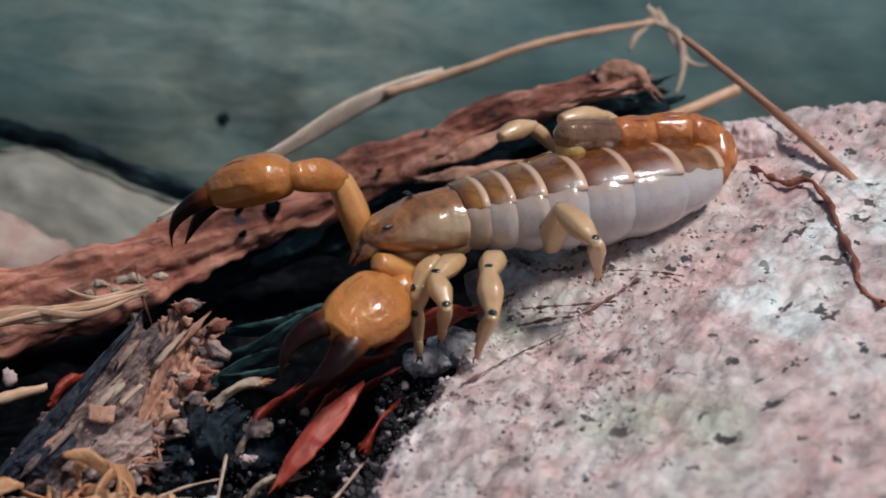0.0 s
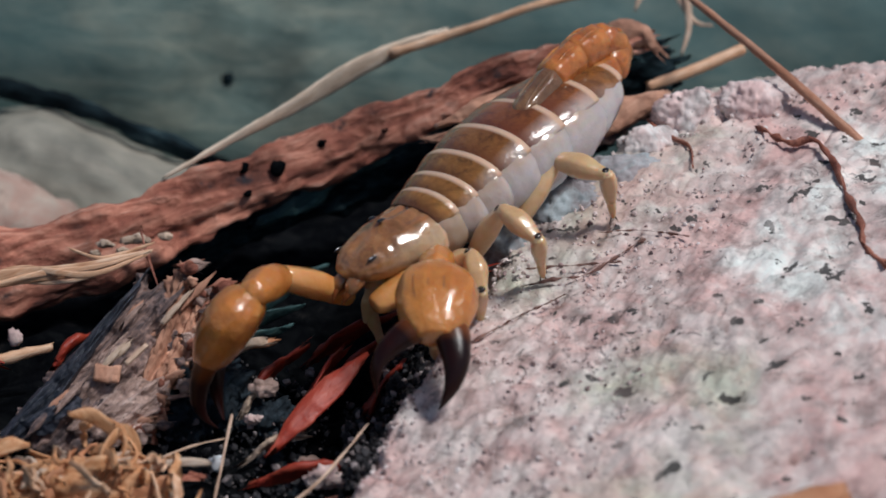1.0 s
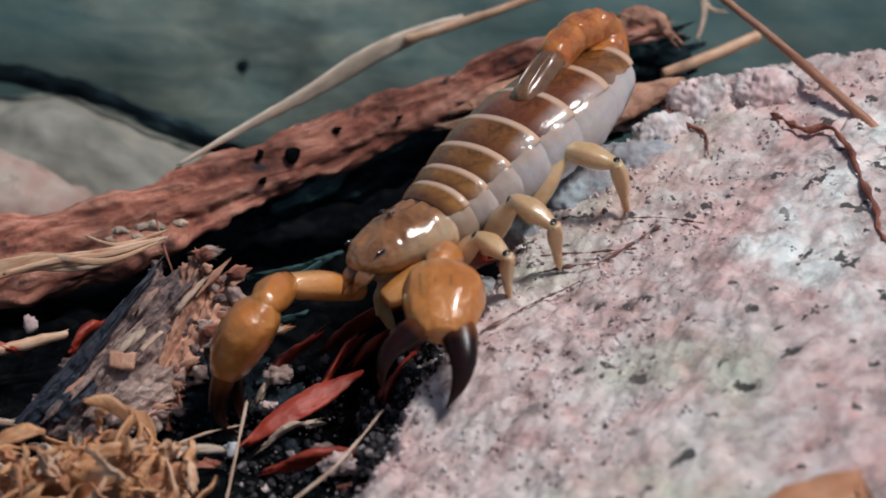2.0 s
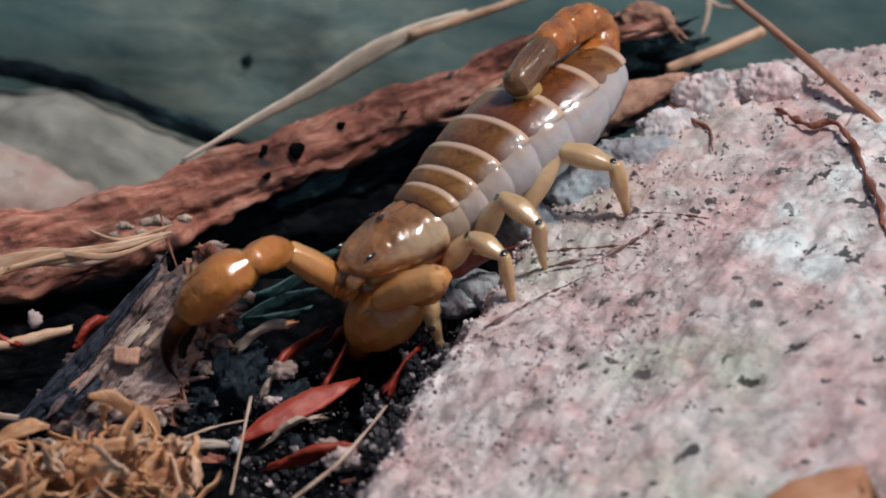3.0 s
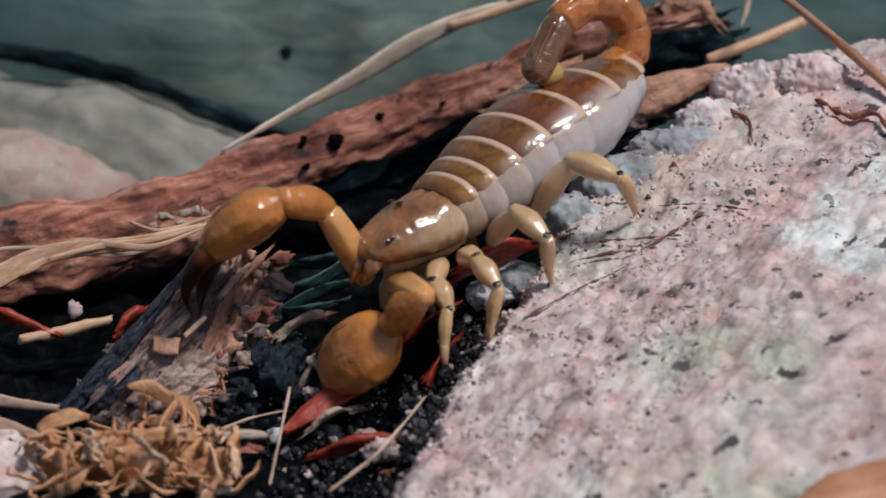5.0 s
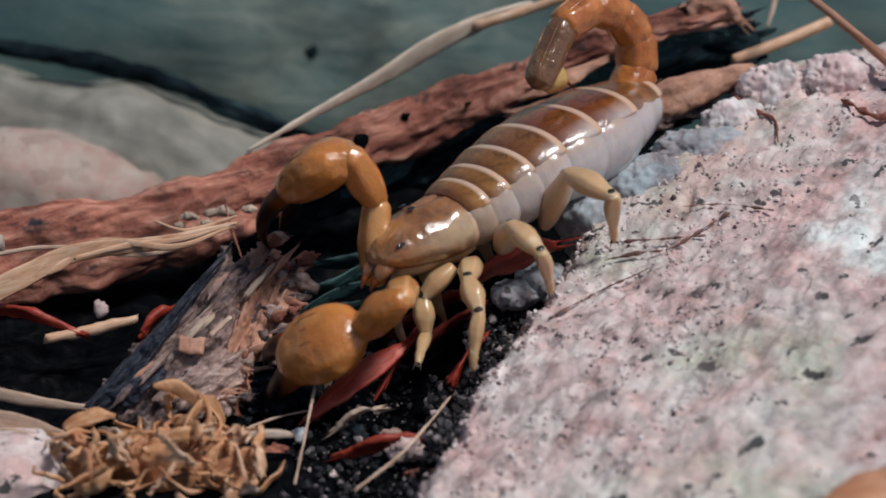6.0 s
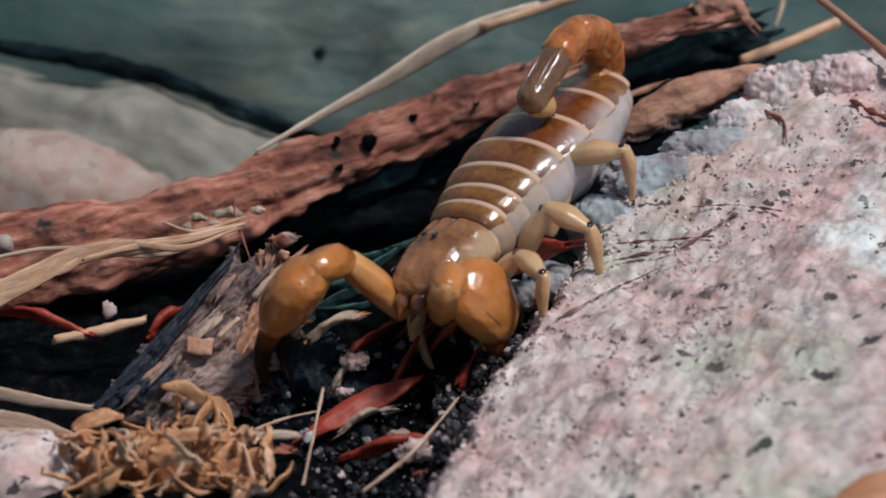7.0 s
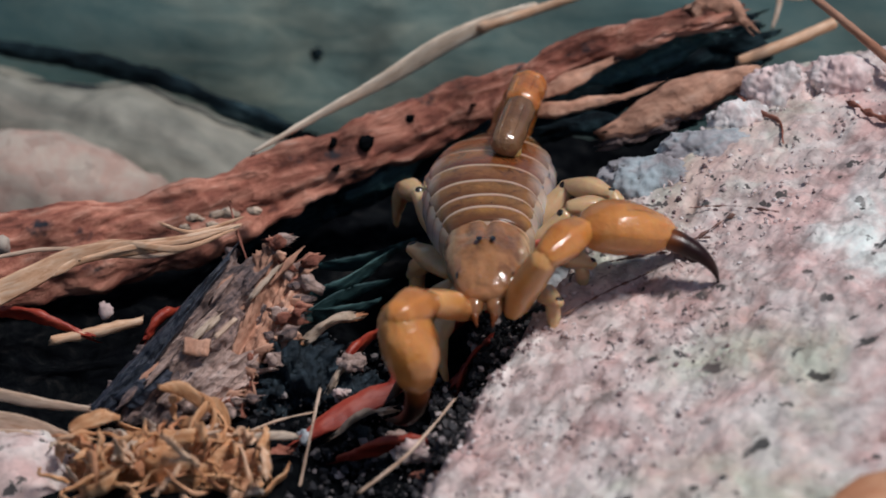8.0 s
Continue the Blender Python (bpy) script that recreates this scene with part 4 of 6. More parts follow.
def build_shavings():
    """A tangle of curled yellow shavings."""
    thing = tagged(new("shaving_tangle"), "tangle of curled yellow wood shavings", "shavings")
    thing.location = Vector((-3.39, -3.04, -1.54)) * S
    random.seed(5)
    part("matted_core", moved(bar([(-1.1, 0.2, -0.6), (0, 0.2, -0.35), (1.0, 0.2, -0.6)], [0.5, 0.75, 0.5], [0.3, 0.42, 0.3], (0, 0, 1), 60, 40, 0.3, 2.5, 1.0, 2.0, 0.3, 3.0), Matrix.Identity(4)), SHAVING, thing)
    for i in range(110):
        c = Vector((random.uniform(-1.25, 1.15), random.uniform(-0.55, 0.4), random.uniform(-0.4, 0.12)))
        c.z += 0.40 * (1 - (c.x / 1.3) ** 2)
        wide = i % 4 != 0
        r, turn, a0 = random.uniform(0.16, 0.40), random.uniform(1.0, 2.6), random.uniform(0, 6.28)
        tilt = Euler((random.uniform(0.3, 1.3), random.uniform(-0.8, 0.8), random.uniform(0, 6.28)))
        pts = []
        for k in range(7):
            a = a0 + turn * k / 6
            q = Vector((math.cos(a) * r * (1 + 0.12 * k), math.sin(a) * r, 0.05 * k - 0.15)) + Vector((random.uniform(-0.03, 0.03), random.uniform(-0.03, 0.03), 0))
            q.rotate(tilt)
            pts.append(tuple(c + q))
        w = random.uniform(0.05, 0.105) if wide else random.uniform(0.02, 0.04)
        part("shaving", bar(pts, [w * 0.5, w, w * 0.95, w, w * 0.4], 0.024, (random.uniform(-0.9, 0.9), random.uniform(-0.9, 0.9), 1), 30, 14, 0.03, 2.6, 2.0, 2.4, 0.12, i * 1.0), (SHAVING, SHAVING, SHAVING, STRAW, SHAVING, LEAF_ORANGE, CHIP)[i % 7], thing)


build_shavings()


def grain_shape():
    """The corners and faces of a rounded grain."""
    bm = bmesh.new()
    bmesh.ops.create_icosphere(bm, subdivisions=1, radius=1.0)
    shape = [tuple(v.co) for v in bm.verts], [tuple(v.index for v in f.verts) for f in bm.faces]
    bm.free()
    return shape


GRAIN = grain_shape()


def build_gravel():
    """Small dark and pale grains in the crack, along the boulder's foot."""
    random.seed(8)
    verts, faces = [], []
    spots = [(-1.9, -0.1, -3.9, -1.7, -1.88, 900), (-0.1, 0.8, -3.4, -1.2, -1.5, 1300), (0.4, 1.8, -1.8, 0.2, -1.15, 1300), (-2.6, -0.3, -1.8, 0.4, -1.7, 500)]
    for x0, x1, y0, y1, z0, n in spots:
        for _ in range(n):
            u = random.random()
            y = y0 + (y1 - y0) * u
            x = random.uniform(x0, x1)
            edge = float(np.interp(y, [p[0] for p in EDGE], [p[1] for p in EDGE]))
            x = min(x, edge + 0.1)
            z = z0 + random.uniform(-0.12, 0.22) + max(0.0, 0.5 - abs(edge - x)) * 0.7
            r = 0.014 + 0.06 * random.random() ** 3.5
            o = len(verts)
            t = Euler((random.uniform(0, 3), random.uniform(0, 3), random.uniform(0, 3)))
            for d in GRAIN[0]:
                q = Vector(d) * r * random.uniform(0.5, 1.3)
                q.rotate(t)
                verts.append((x + q.x, y + q.y, z + q.z))
            faces += [tuple(o + i for i in f) for f in GRAIN[1]]
    g = link_mesh("gravel", verts, faces, GRAVEL, False)
    tagged(g, "dark and pale grit in the crack beside the boulder", "gravel", kind="stuff")


def make_gravel(name, tones):
    m, nt, b = mat(name, 0.8)
    geo = nt.nodes.new("ShaderNodeNewGeometry")
    col = ramp(nt, geo.outputs["Random Per Island"], tones)
    nt.links.new(col, b.inputs["Base Color"])
    bump(nt, b, noise_tex(nt, coords(nt), 1500, 3, 0.6), 0.5, 0.0002)
    return m


GRAVEL = make_gravel("grit", [(0.0, (0.008, 0.008, 0.01)), (0.62, (0.016, 0.016, 0.02)), (0.82, (0.06, 0.056, 0.06)), (0.90, (0.20, 0.17, 0.17)), (1.0, (0.40, 0.33, 0.32))])
CRUMBS = make_gravel("rock_crumbs", [(0.0, (0.10, 0.07, 0.075)), (0.10, (0.24, 0.16, 0.16)), (0.20, (0.50, 0.38, 0.36)), (0.75, (0.66, 0.54, 0.52)), (1.0, (0.78, 0.72, 0.70))])
build_gravel()


def build_crumbs():
    """Loose grains on the boulder, thick along its edge and thinning out over its face."""
    random.seed(21)
    verts, faces = [], []
    for _ in range(3600):
        y = random.uniform(-4.6, 3.0)
        edge = float(np.interp(y, [p[0] for p in EDGE], [p[1] for p in EDGE]))
        x = edge + 0.05 + 3.2 * random.random() ** 2.2
        if fbm(Vector((x, y, 0)) * 1.1 + Vector((3, 9, 0)), 3) < random.uniform(-0.5, 0.2):
            continue
        r = 0.010 + 0.036 * random.random() ** 3
        z = rock_height(x, y) + r * 0.25
        o = len(verts)
        t = Euler((random.uniform(0, 3), random.uniform(0, 3), random.uniform(0, 3)))
        for d in GRAIN[0]:
            q = Vector(d) * r * random.uniform(0.5, 1.3)
            q.rotate(t)
            verts.append((x + q.x, y + q.y, z + q.z))
        faces += [tuple(o + i for i in f) for f in GRAIN[1]]
    g = link_mesh("rock_crumbs", verts, faces, CRUMBS, False)
    tagged(g, "loose pink and dark grains lying on the boulder", "gravel", kind="stuff")


build_crumbs()

# the loose flake that the claws push about
pushed_flake = tagged(part("bark_flake", bar([(-0.85, 0, 0), (-0.3, 0, 0.08), (0.3, 0, 0.08), (0.9, 0, 0)], [0.04, 0.16, 0.17, 0.05], 0.045, (0, 1, 0), 44, 18, 0.06, 2.2, 2.0, 2.6, 0.3, 33.0), FLAKE_PINK, m=Matrix.Identity(4)), "long pinkish red bark flake lying loose in the crack", "flake")
FLAKE_ENDS = [(0.0, (-0.97, -2.41, -1.38), (0.21, -1.19, -0.43)), (1.0, (-1.02, -2.31, -1.41), (0.14, -1.19, -0.66)), (1.5, (-1.36, -2.16, -1.56), (0.04, -1.18, -0.88)), (3.0, (-1.6, -2.07, -1.61), (-0.37, -1.36, -1.27)), (4.5, (-1.42, -2.08, -1.62), (-0.46, -1.5, -1.32)), (5.8, (-1.75, -2.06, -1.58), (-0.26, -0.96, -0.87)),
              (6.2, (-1.71, -2.06, -1.58), (-0.29, -0.99, -0.94)), (6.6, (-1.58, -2.08, -1.62), (-0.59, -1.51, -1.34)), (8.0, (-1.6, -2.09, -1.64), (-0.62, -1.51, -1.34))]


# ---- scorpion ----
SEG = [0.32, 0.37, 0.45, 0.56, 0.68, 0.80, 0.80]          # lengths of the seven body segments
HALF = [0.57, 0.64, 0.71, 0.79, 0.86, 0.90, 0.83, 0.54]   # half widths at their borders
TOPS = [0.41, 0.44, 0.46, 0.49, 0.51, 0.50, 0.44, 0.30]
LOWS = [0.42, 0.48, 0.54, 0.62, 0.70, 0.73, 0.66, 0.38]
LEG_SIZES = {1: (0.55, 0.50, 0.70), 2: (0.65, 0.55, 0.75), 3: (0.95, 0.65, 0.80), 4: (1.05, 0.80, 0.85)}
CLAW_SIZES = (1.05, 0.85, 1.45, 1.00)
TAIL_SIZES = (0.45, 0.45, 0.48, 0.52, 0.60, 0.85)

scorpion = tagged(new("scorpion"), "amber and brown scorpion with pale swollen flanks and dark claw tips", "scorpion")


def make_carapace():
    keys = [(1.30, 0, -0.08, 0.12, 0.05, 0.05), (1.24, 0, -0.06, 0.27, 0.13, 0.13), (1.05, 0, -0.02, 0.40, 0.24, 0.27), (0.65, 0, 0, 0.51, 0.35, 0.38), (0.2, 0, 0, 0.57, 0.41, 0.43), (-0.05, 0, 0, 0.57, 0.41, 0.42)]
    cv, cf = loft(keys, 70, 72, 2.1)
    sv = []
    for x, y, z in cv:
        if z > -0.05:
            z -= 0.055 * math.exp(-(y / 0.05) ** 2) * max(0.0, min(1.0, (0.55 - x) / 0.2))
            z += 0.05 * math.exp(-((x - 0.62) / 0.12) ** 2 - (y / 0.13) ** 2)
            z -= 0.045 * math.exp(-((x - 0.25) / 0.16) ** 2 - ((abs(y) - 0.26) / 0.07) ** 2)
            z -= 0.05 * math.exp(-((x - 1.0) / 0.14) ** 2 - (y / 0.10) ** 2)
            z += 0.016 * fbm(Vector((x, y, z)) * 6.0, 3)
        sv.append((x, y * (1 + 0.03 * fbm(Vector((x * 5, 0, z * 5)), 2)), z))
    body = part("carapace", (sv, cf), CARAPACE, scorpion)
    part("underside", loft([(1.0, 0, -0.28, 0.12, 0.05, 0.14), (0.7, 0, -0.26, 0.30, 0.12, 0.24), (0.2, 0, -0.24, 0.38, 0.12, 0.28), (-0.1, 0, -0.22, 0.40, 0.1, 0.28)], 16, 22, 2.0, 0.06, 10, 0.12), LEG, body, "pale soft underside")
    for sy in (1, -1):
        part("median_eye", ball(0.05, 10, (1.2, 0.8, 0.4)), EYE_BLACK, body, "", at(0.62, 0.09 * sy, 0.43))
        part("side_eye", ball(0.05, 10, (1.7, 0.4, 0.7)), EYE_BLACK, body, "", at(1.06, 0.355 * sy, 0.11))
        jaw = part("chelicera", loft([(0, 0, 0, 0.08, 0.09, 0.09), (0.10, 0, 0, 0.12, 0.11, 0.10), (0.24, 0, 0, 0.11, 0.10, 0.09), (0.34, 0, -0.03, 0.05, 0.05, 0.05)], 14, 14), CARAPACE, body, "brown jaw", at(1.10, 0.12 * sy, -0.14, 0, 22, 4 * sy))
        part("jaw_tip", loft([(0, 0, 0, 0.06, 0.05, 0.05), (0.10, -0.02 * sy, -0.02, 0.045, 0.04, 0.04), (0.2, -0.05 * sy, -0.07, 0.01, 0.01, 0.01)], 10, 10), FINGER, jaw, "dark jaw tip", at(0.28, 0, -0.02))
    return body


def make_segment(i):
    """Origin at the front border, x forward, so the segment runs to -x."""
    n, o = SEG[i], 0.14
    def at_u(u):
        k = i + u
        return [float(np.interp(k, range(8), q)) for q in (HALF, TOPS, LOWS)]
    keys = []
    for u, sw in ((-0.25, 0.88), (0.0, 0.965), (0.3, 1.03), (0.7, 1.05), (1.0, 0.985), (1.18, 0.88)):
        w, t, l = at_u(min(max(u, 0.0), 1.0))
        keys.append((-u * n, 0, 0, w * sw, t * sw, l * sw))
    if i == 6:
        keys = keys[:-1] + [(-n * 1.12, 0, 0, 0.36, 0.24, 0.26), (-n * 1.22, 0, 0, 0.18, 0.12, 0.12)]
    body = part("body_segment", loft(keys, 26, 40, 2.2, 0, 8, 0.03), PLEURA[(0, 1, 1, 2, 2, 2, 2)[i]], scorpion, "pale swollen body segment")
    pk = [(-u * n, 0, 0, *(q * f for q in at_u(min(max(u, 0.0), 1.0)))) for u, f in ((0.0, 0.975), (0.3, 1.035), (0.7, 1.06), (0.92, 1.055), (1.06, 1.03))]
    # hind plates are tinted red for the light that comes through the tail
    part("tergite", plate(pk, 66 if i < 6 else 72, 0.028, 0.05, 18, 27, 2.2), make_tergite(n, (0, 0, 0, 0.2, 0.65, 0.65, 0.2)[i]), body, "brown back plate with a pale rim")
    if 0 < i < 6:
        w, t, l = at_u(0.35)
        for side in (1, -1):
            part("back_mark", ball(0.034, 8, (1.5, 0.7, 0.12)), SPOT, body, "", at(-0.40 * n, 0.055 * side, t * 1.05 + 0.016, 0, 0, 24 * side))
    return body


def limb_segment(name, length, r0, r1, r2, material, flat=0.8, label="", spot=0.0):
    keys = [(-r0 * 0.5, 0, 0, r0 * 0.5, r0 * 0.5, r0 * 0.5), (0, 0, 0, r0, r0 * flat, r0 * flat), (length * 0.45, 0, 0.02, r1, r1 * flat, r1 * flat), (length * 0.88, 0, 0.0, r2, r2 * flat, r2 * flat), (length, 0, 0, r2 * 0.85, r2 * 0.8 * flat, r2 * 0.8 * flat), (length + r2 * 0.5, 0, 0, r2 * 0.3, r2 * 0.3, r2 * 0.3)]
    ob = part(name, loft(keys, 26, 24, 2.3, 0.08, 6, 0.05), material, scorpion, label)
    if spot:
        part("joint_spot", ball(spot, 10, (0.9, 1.1, 0.45)), SPOT, ob, "", at(length * 0.96, 0, r2 * 0.62))
    return ob


def make_leg(n):
    a, b, c = LEG_SIZES[n]
    k = 0.85 + 0.08 * n
    femur = limb_segment("femur", a, 0.10 * k, 0.165 * k, 0.11 * k, LEG, 0.85, "", 0.062)
    patella = limb_segment("patella", b, 0.09 * k, 0.155 * k, 0.09 * k, LEG, 0.85, "", 0.055)
    tibia = limb_segment("tibia", c * 0.66, 0.08 * k, 0.10 * k, 0.07 * k, LEG, 0.9)
    tarsus = part("tarsus", loft([(0, 0, 0, 0.06, 0.06, 0.06), (c * 0.12, 0, 0, 0.065, 0.06, 0.06), (c * 0.30, 0.0, -0.01, 0.045, 0.04, 0.04), (c * 0.36, 0, -0.03, 0.02, 0.02, 0.02)], 10, 10), LEG, tibia, "", at(c * 0.64, 0, 0, 0, 8, 0))
    for sy in (1, -1):
        part("foot_claw", loft([(0, 0, 0, 0.016, 0.016, 0.016), (0.06, 0.02 * sy, 0.0, 0.012, 0.012, 0.012), (0.12, 0.05 * sy, -0.05, 0.004, 0.004, 0.004)], 7, 6), SPOT, tibia, "", at(c * 0.98, 0.01 * sy, -0.03))
    return femur, patella, tibia


def make_claw(sy):
    a, b, c, d = CLAW_SIZES
    upper = limb_segment("upper_arm", a, 0.15, 0.215, 0.19, HONEY, 0.9, "", 0.05)
    fore = limb_segment("forearm", b, 0.15, 0.25, 0.20, AMBER, 0.95, "", 0.05)
    palm = part("palm", loft([(-0.06, 0, 0, 0.08, 0.08, 0.08), (0.03, 0, 0, 0.21, 0.18, 0.18), (0.16, 0, 0.01, 0.38, 0.28, 0.27), (0.40, 0.02 * sy, 0.03, 0.50, 0.35, 0.33), (0.70, 0.02 * sy, 0.03, 0.51, 0.35, 0.33), (0.96, 0, 0.01, 0.45, 0.30, 0.28), (1.16, 0, 0, 0.35, 0.23, 0.21), (1.28, 0, 0, 0.23, 0.15, 0.14)], 48, 56, 2.15, 0.03, 10, 0.025), AMBER, scorpion)
    for off in (0.26, 0.09, -0.10, -0.28):
        part("palm_ridge", loft([(0.14, off * 0.6 * sy, 0.24 - 0.25 * off * off, 0.012, 0.008, 0.03), (0.45, off * sy, 0.366 - 0.66 * off * off, 0.013, 0.008, 0.05), (0.75, off * sy, 0.366 - 0.66 * off * off, 0.013, 0.008, 0.05), (1.08, off * 0.7 * sy, 0.235 - 0.5 * off * off, 0.012, 0.008, 0.03)], 16, 8), AMBER_DARK, palm, "brown ridge along the palm")
    part("fixed_finger", loft([(-0.10, 0, 0, 0.20, 0.16, 0.15), (0.06, 0.02 * sy, 0, 0.23, 0.18, 0.16), (0.30, 0.06 * sy, -0.01, 0.21, 0.16, 0.14), (0.58, 0.09 * sy, -0.08, 0.15, 0.12, 0.11), (0.82, 0.03 * sy, -0.22, 0.09, 0.08, 0.07), (0.98, -0.11 * sy, -0.42, 0.012, 0.012, 0.012)], 26, 20, 2.0, 0.04, 6, 0.04), FINGER, palm, "dark glossy finger", at(1.04, 0.16 * sy, -0.01, 0, 10, 0))
    gape = part("movable_finger", loft([(-0.12, 0, 0, 0.18, 0.15, 0.14), (0.06, -0.02 * sy, 0, 0.21, 0.16, 0.15), (0.30, -0.07 * sy, -0.01, 0.19, 0.15, 0.13), (0.60, -0.11 * sy, -0.08, 0.13, 0.11, 0.10), (0.82, -0.05 * sy, -0.22, 0.08, 0.07, 0.06), (0.96, 0.09 * sy, -0.42, 0.012, 0.012, 0.012)], 26, 20, 2.0, 0.04, 6, 0.04), FINGER, palm, "dark glossy movable finger", at(1.04, -0.17 * sy, -0.01, 0, 10, 0))
    return upper, fore, palm, gape


def make_tail():
    parts = []
    for i, n in enumerate(TAIL_SIZES):
        r = (0.30, 0.29, 0.28, 0.27, 0.255, 0.22)[i]
        keys = [(-0.08, 0, 0, r * 0.6, r * 0.6, r * 0.6), (0.0, 0, 0, r * 0.94, r * 0.92, r * 0.92), (n * 0.35, 0, 0, r * 1.02, r * 0.96, r * 0.96), (n * 0.8, 0, 0, r * 1.02, r * 0.97, r * 0.97), (n, 0, 0, r * 0.93, r * 0.90, r * 0.90), (n + 0.07, 0, 0, r * 0.70, r * 0.66, r * 0.66), (n + 0.12, 0, 0, r * 0.35, r * 0.3, r * 0.3)]
        seg = part("tail_segment", loft(keys, 34, 36, 2.15, 0.06, 8, 0.05), TAIL_BROWN if i == 5 else TAIL, scorpion, "dark brown wet last tail segment" if i == 5 else "")
        for off in (0.5, -0.5):
            part("keel", loft([(0.0, off * r, r * 0.72, 0.01, 0.01, 0.03), (n * 0.4, off * r, r * 0.88, 0.022, 0.02, 0.05), (n * 0.95, off * r, r * 0.78, 0.012, 0.012, 0.03)], 10, 8), TAIL_BROWN if i == 5 else TAIL, seg)
        parts.append(seg)
    bulb = part("telson", loft([(0, 0, 0, 0.08, 0.08, 0.08), (0.12, 0, -0.02, 0.19, 0.18, 0.2), (0.32, 0, -0.03, 0.18, 0.16, 0.19), (0.46, 0, 0.0, 0.06, 0.05, 0.06)], 18, 20), TELSON, parts[-1], "pale yellow sting bulb", at(0.84, 0, -0.04, 0, 120, 0))
    part("sting", loft([(0, 0, 0, 0.055, 0.05, 0.05), (0.12, 0, 0.03, 0.035, 0.03, 0.03), (0.28, 0, 0.14, 0.006, 0.006, 0.006)], 12, 10), FINGER, bulb, "dark curved sting", at(0.38, 0, 0))
    return parts


carapace = make_carapace()
segments = [make_segment(i) for i in range(7)]
legs = {(n, sy): make_leg(n) for n in (1, 2, 3, 4) for sy in (1, -1)}
claws = {sy: make_claw(sy) for sy in (1, -1)}
tail = make_tail()

# Joints of the scorpion over time. The body's own space: x forward, y to its left, z up, from the middle of the carapace's hind border.
TIMES = [0, 0.3, 0.5, 0.8, 1.0, 1.5, 2.8, 3.0, 3.2, 3.5, 4.0, 4.5, 5.8, 6.0, 6.2, 6.5, 6.8, 7.0, 7.2, 7.5, 7.8, 8.0]
ORIGIN = [(1.453, 0.359, 1.277), (1.209, 0.296, 1.111), (1.154, 0.129, 1.095), (0.9, -0.06, 0.855), (0.883, -0.136, 0.701), (0.841, -0.14, 0.611), (0.838, -0.125, 0.578), (0.67, -0.125, 0.519), (0.636, -0.153, 0.633), (0.549, -0.152, 0.598), (0.537, -0.133, 0.579), (0.547, -0.149, 0.565), (0.027, -0.228, 0.56), (0.191, -0.226, 0.493), (0.228, -0.229, 0.498), (0.133, -0.269, 0.422), (0.163, -0.352, 0.338), (0.271, -0.375, 0.266), (0.349, -0.425, 0.293), (0.503, -0.438, 0.387), (0.633, -0.582, 0.332), (0.631, -0.608, 0.304)]
FORWARD = [(-0.953, -0.293, -0.074), (-0.927, -0.351, -0.135), (-0.864, -0.487, -0.131), (-0.764, -0.603, -0.229), (-0.71, -0.648, -0.278), (-0.712, -0.636, -0.3), (-0.714, -0.625, -0.316), (-0.715, -0.617, -0.328), (-0.706, -0.655, -0.269), (-0.719, -0.643, -0.265), (-0.72, -0.633, -0.285), (-0.716, -0.64, -0.278), (-0.727, -0.666, -0.17), (-0.733, -0.652, -0.193), (-0.719, -0.668, -0.194), (-0.712, -0.673, -0.201), (-0.6, -0.771, -0.214), (-0.525, -0.825, -0.21), (-0.456, -0.874, -0.167), (-0.331, -0.938, -0.1), (-0.083, -0.996, -0.014), (-0.017, -1, 0.01)]
LEFT = [(0.277, -0.945, 0.173), (0.327, -0.929, 0.174), (0.463, -0.869, 0.175), (0.577, -0.798, 0.173), (0.627, -0.76, 0.172), (0.615, -0.77, 0.173), (0.603, -0.778, 0.178), (0.595, -0.784, 0.178), (0.63, -0.755, 0.182), (0.617, -0.765, 0.184), (0.607, -0.773, 0.185), (0.613, -0.767, 0.188), (0.636, -0.745, 0.199), (0.622, -0.758, 0.199), (0.637, -0.744, 0.2), (0.643, -0.739, 0.201), (0.745, -0.636, 0.202), (0.802, -0.562, 0.203), (0.858, -0.481, 0.178), (0.929, -0.343, 0.138), (0.994, -0.084, 0.066), (1, -0.017, 0.017)]
HEAD = [(1.228, 0.026, 0.026), (1.158, 0.026, 0.008), (1.22, 0.007, 0.05), (1.182, 0.007, 0.148), (1.165, -0.028, 0.185), (1.147, -0.034, 0.197), (1.161, -0.06, 0.217), (1.169, -0.056, 0.191), (1.191, -0.051, 0.191), (1.168, -0.044, 0.209), (1.175, -0.042, 0.19), (1.181, -0.041, 0.191), (1.215, -0.002, 0.129), (1.233, -0.028, 0.14), (1.183, -0.003, 0.129), (1.218, -0.026, 0.135), (1.185, 0.014, 0.119), (1.163, -0.021, 0.133), (1.237, -0.013, 0.071), (1.309, -0.023, -0.021), (1.312, -0.028, -0.044), (1.287, -0.041, -0.004)]
MIDDLE = [(-1.597, 0.026, 0.026), (-1.47, 0.026, 0.008), (-1.469, 0.007, 0.05), (-1.599, 0.007, 0.148), (-1.56, -0.028, 0.185), (-1.567, -0.034, 0.197), (-1.543, -0.06, 0.217), (-1.519, -0.056, 0.191), (-1.526, -0.051, 0.191), (-1.551, -0.044, 0.209), (-1.541, -0.042, 0.19), (-1.549, -0.041, 0.191), (-1.539, -0.002, 0.129), (-1.507, -0.028, 0.14), (-1.513, -0.003, 0.129), (-1.495, -0.026, 0.135), (-1.535, 0.014, 0.119), (-1.454, -0.021, 0.133), (-1.457, -0.013, 0.071), (-1.413, -0.023, -0.021), (-1.413, -0.028, -0.044), (-1.429, -0.041, -0.004)]
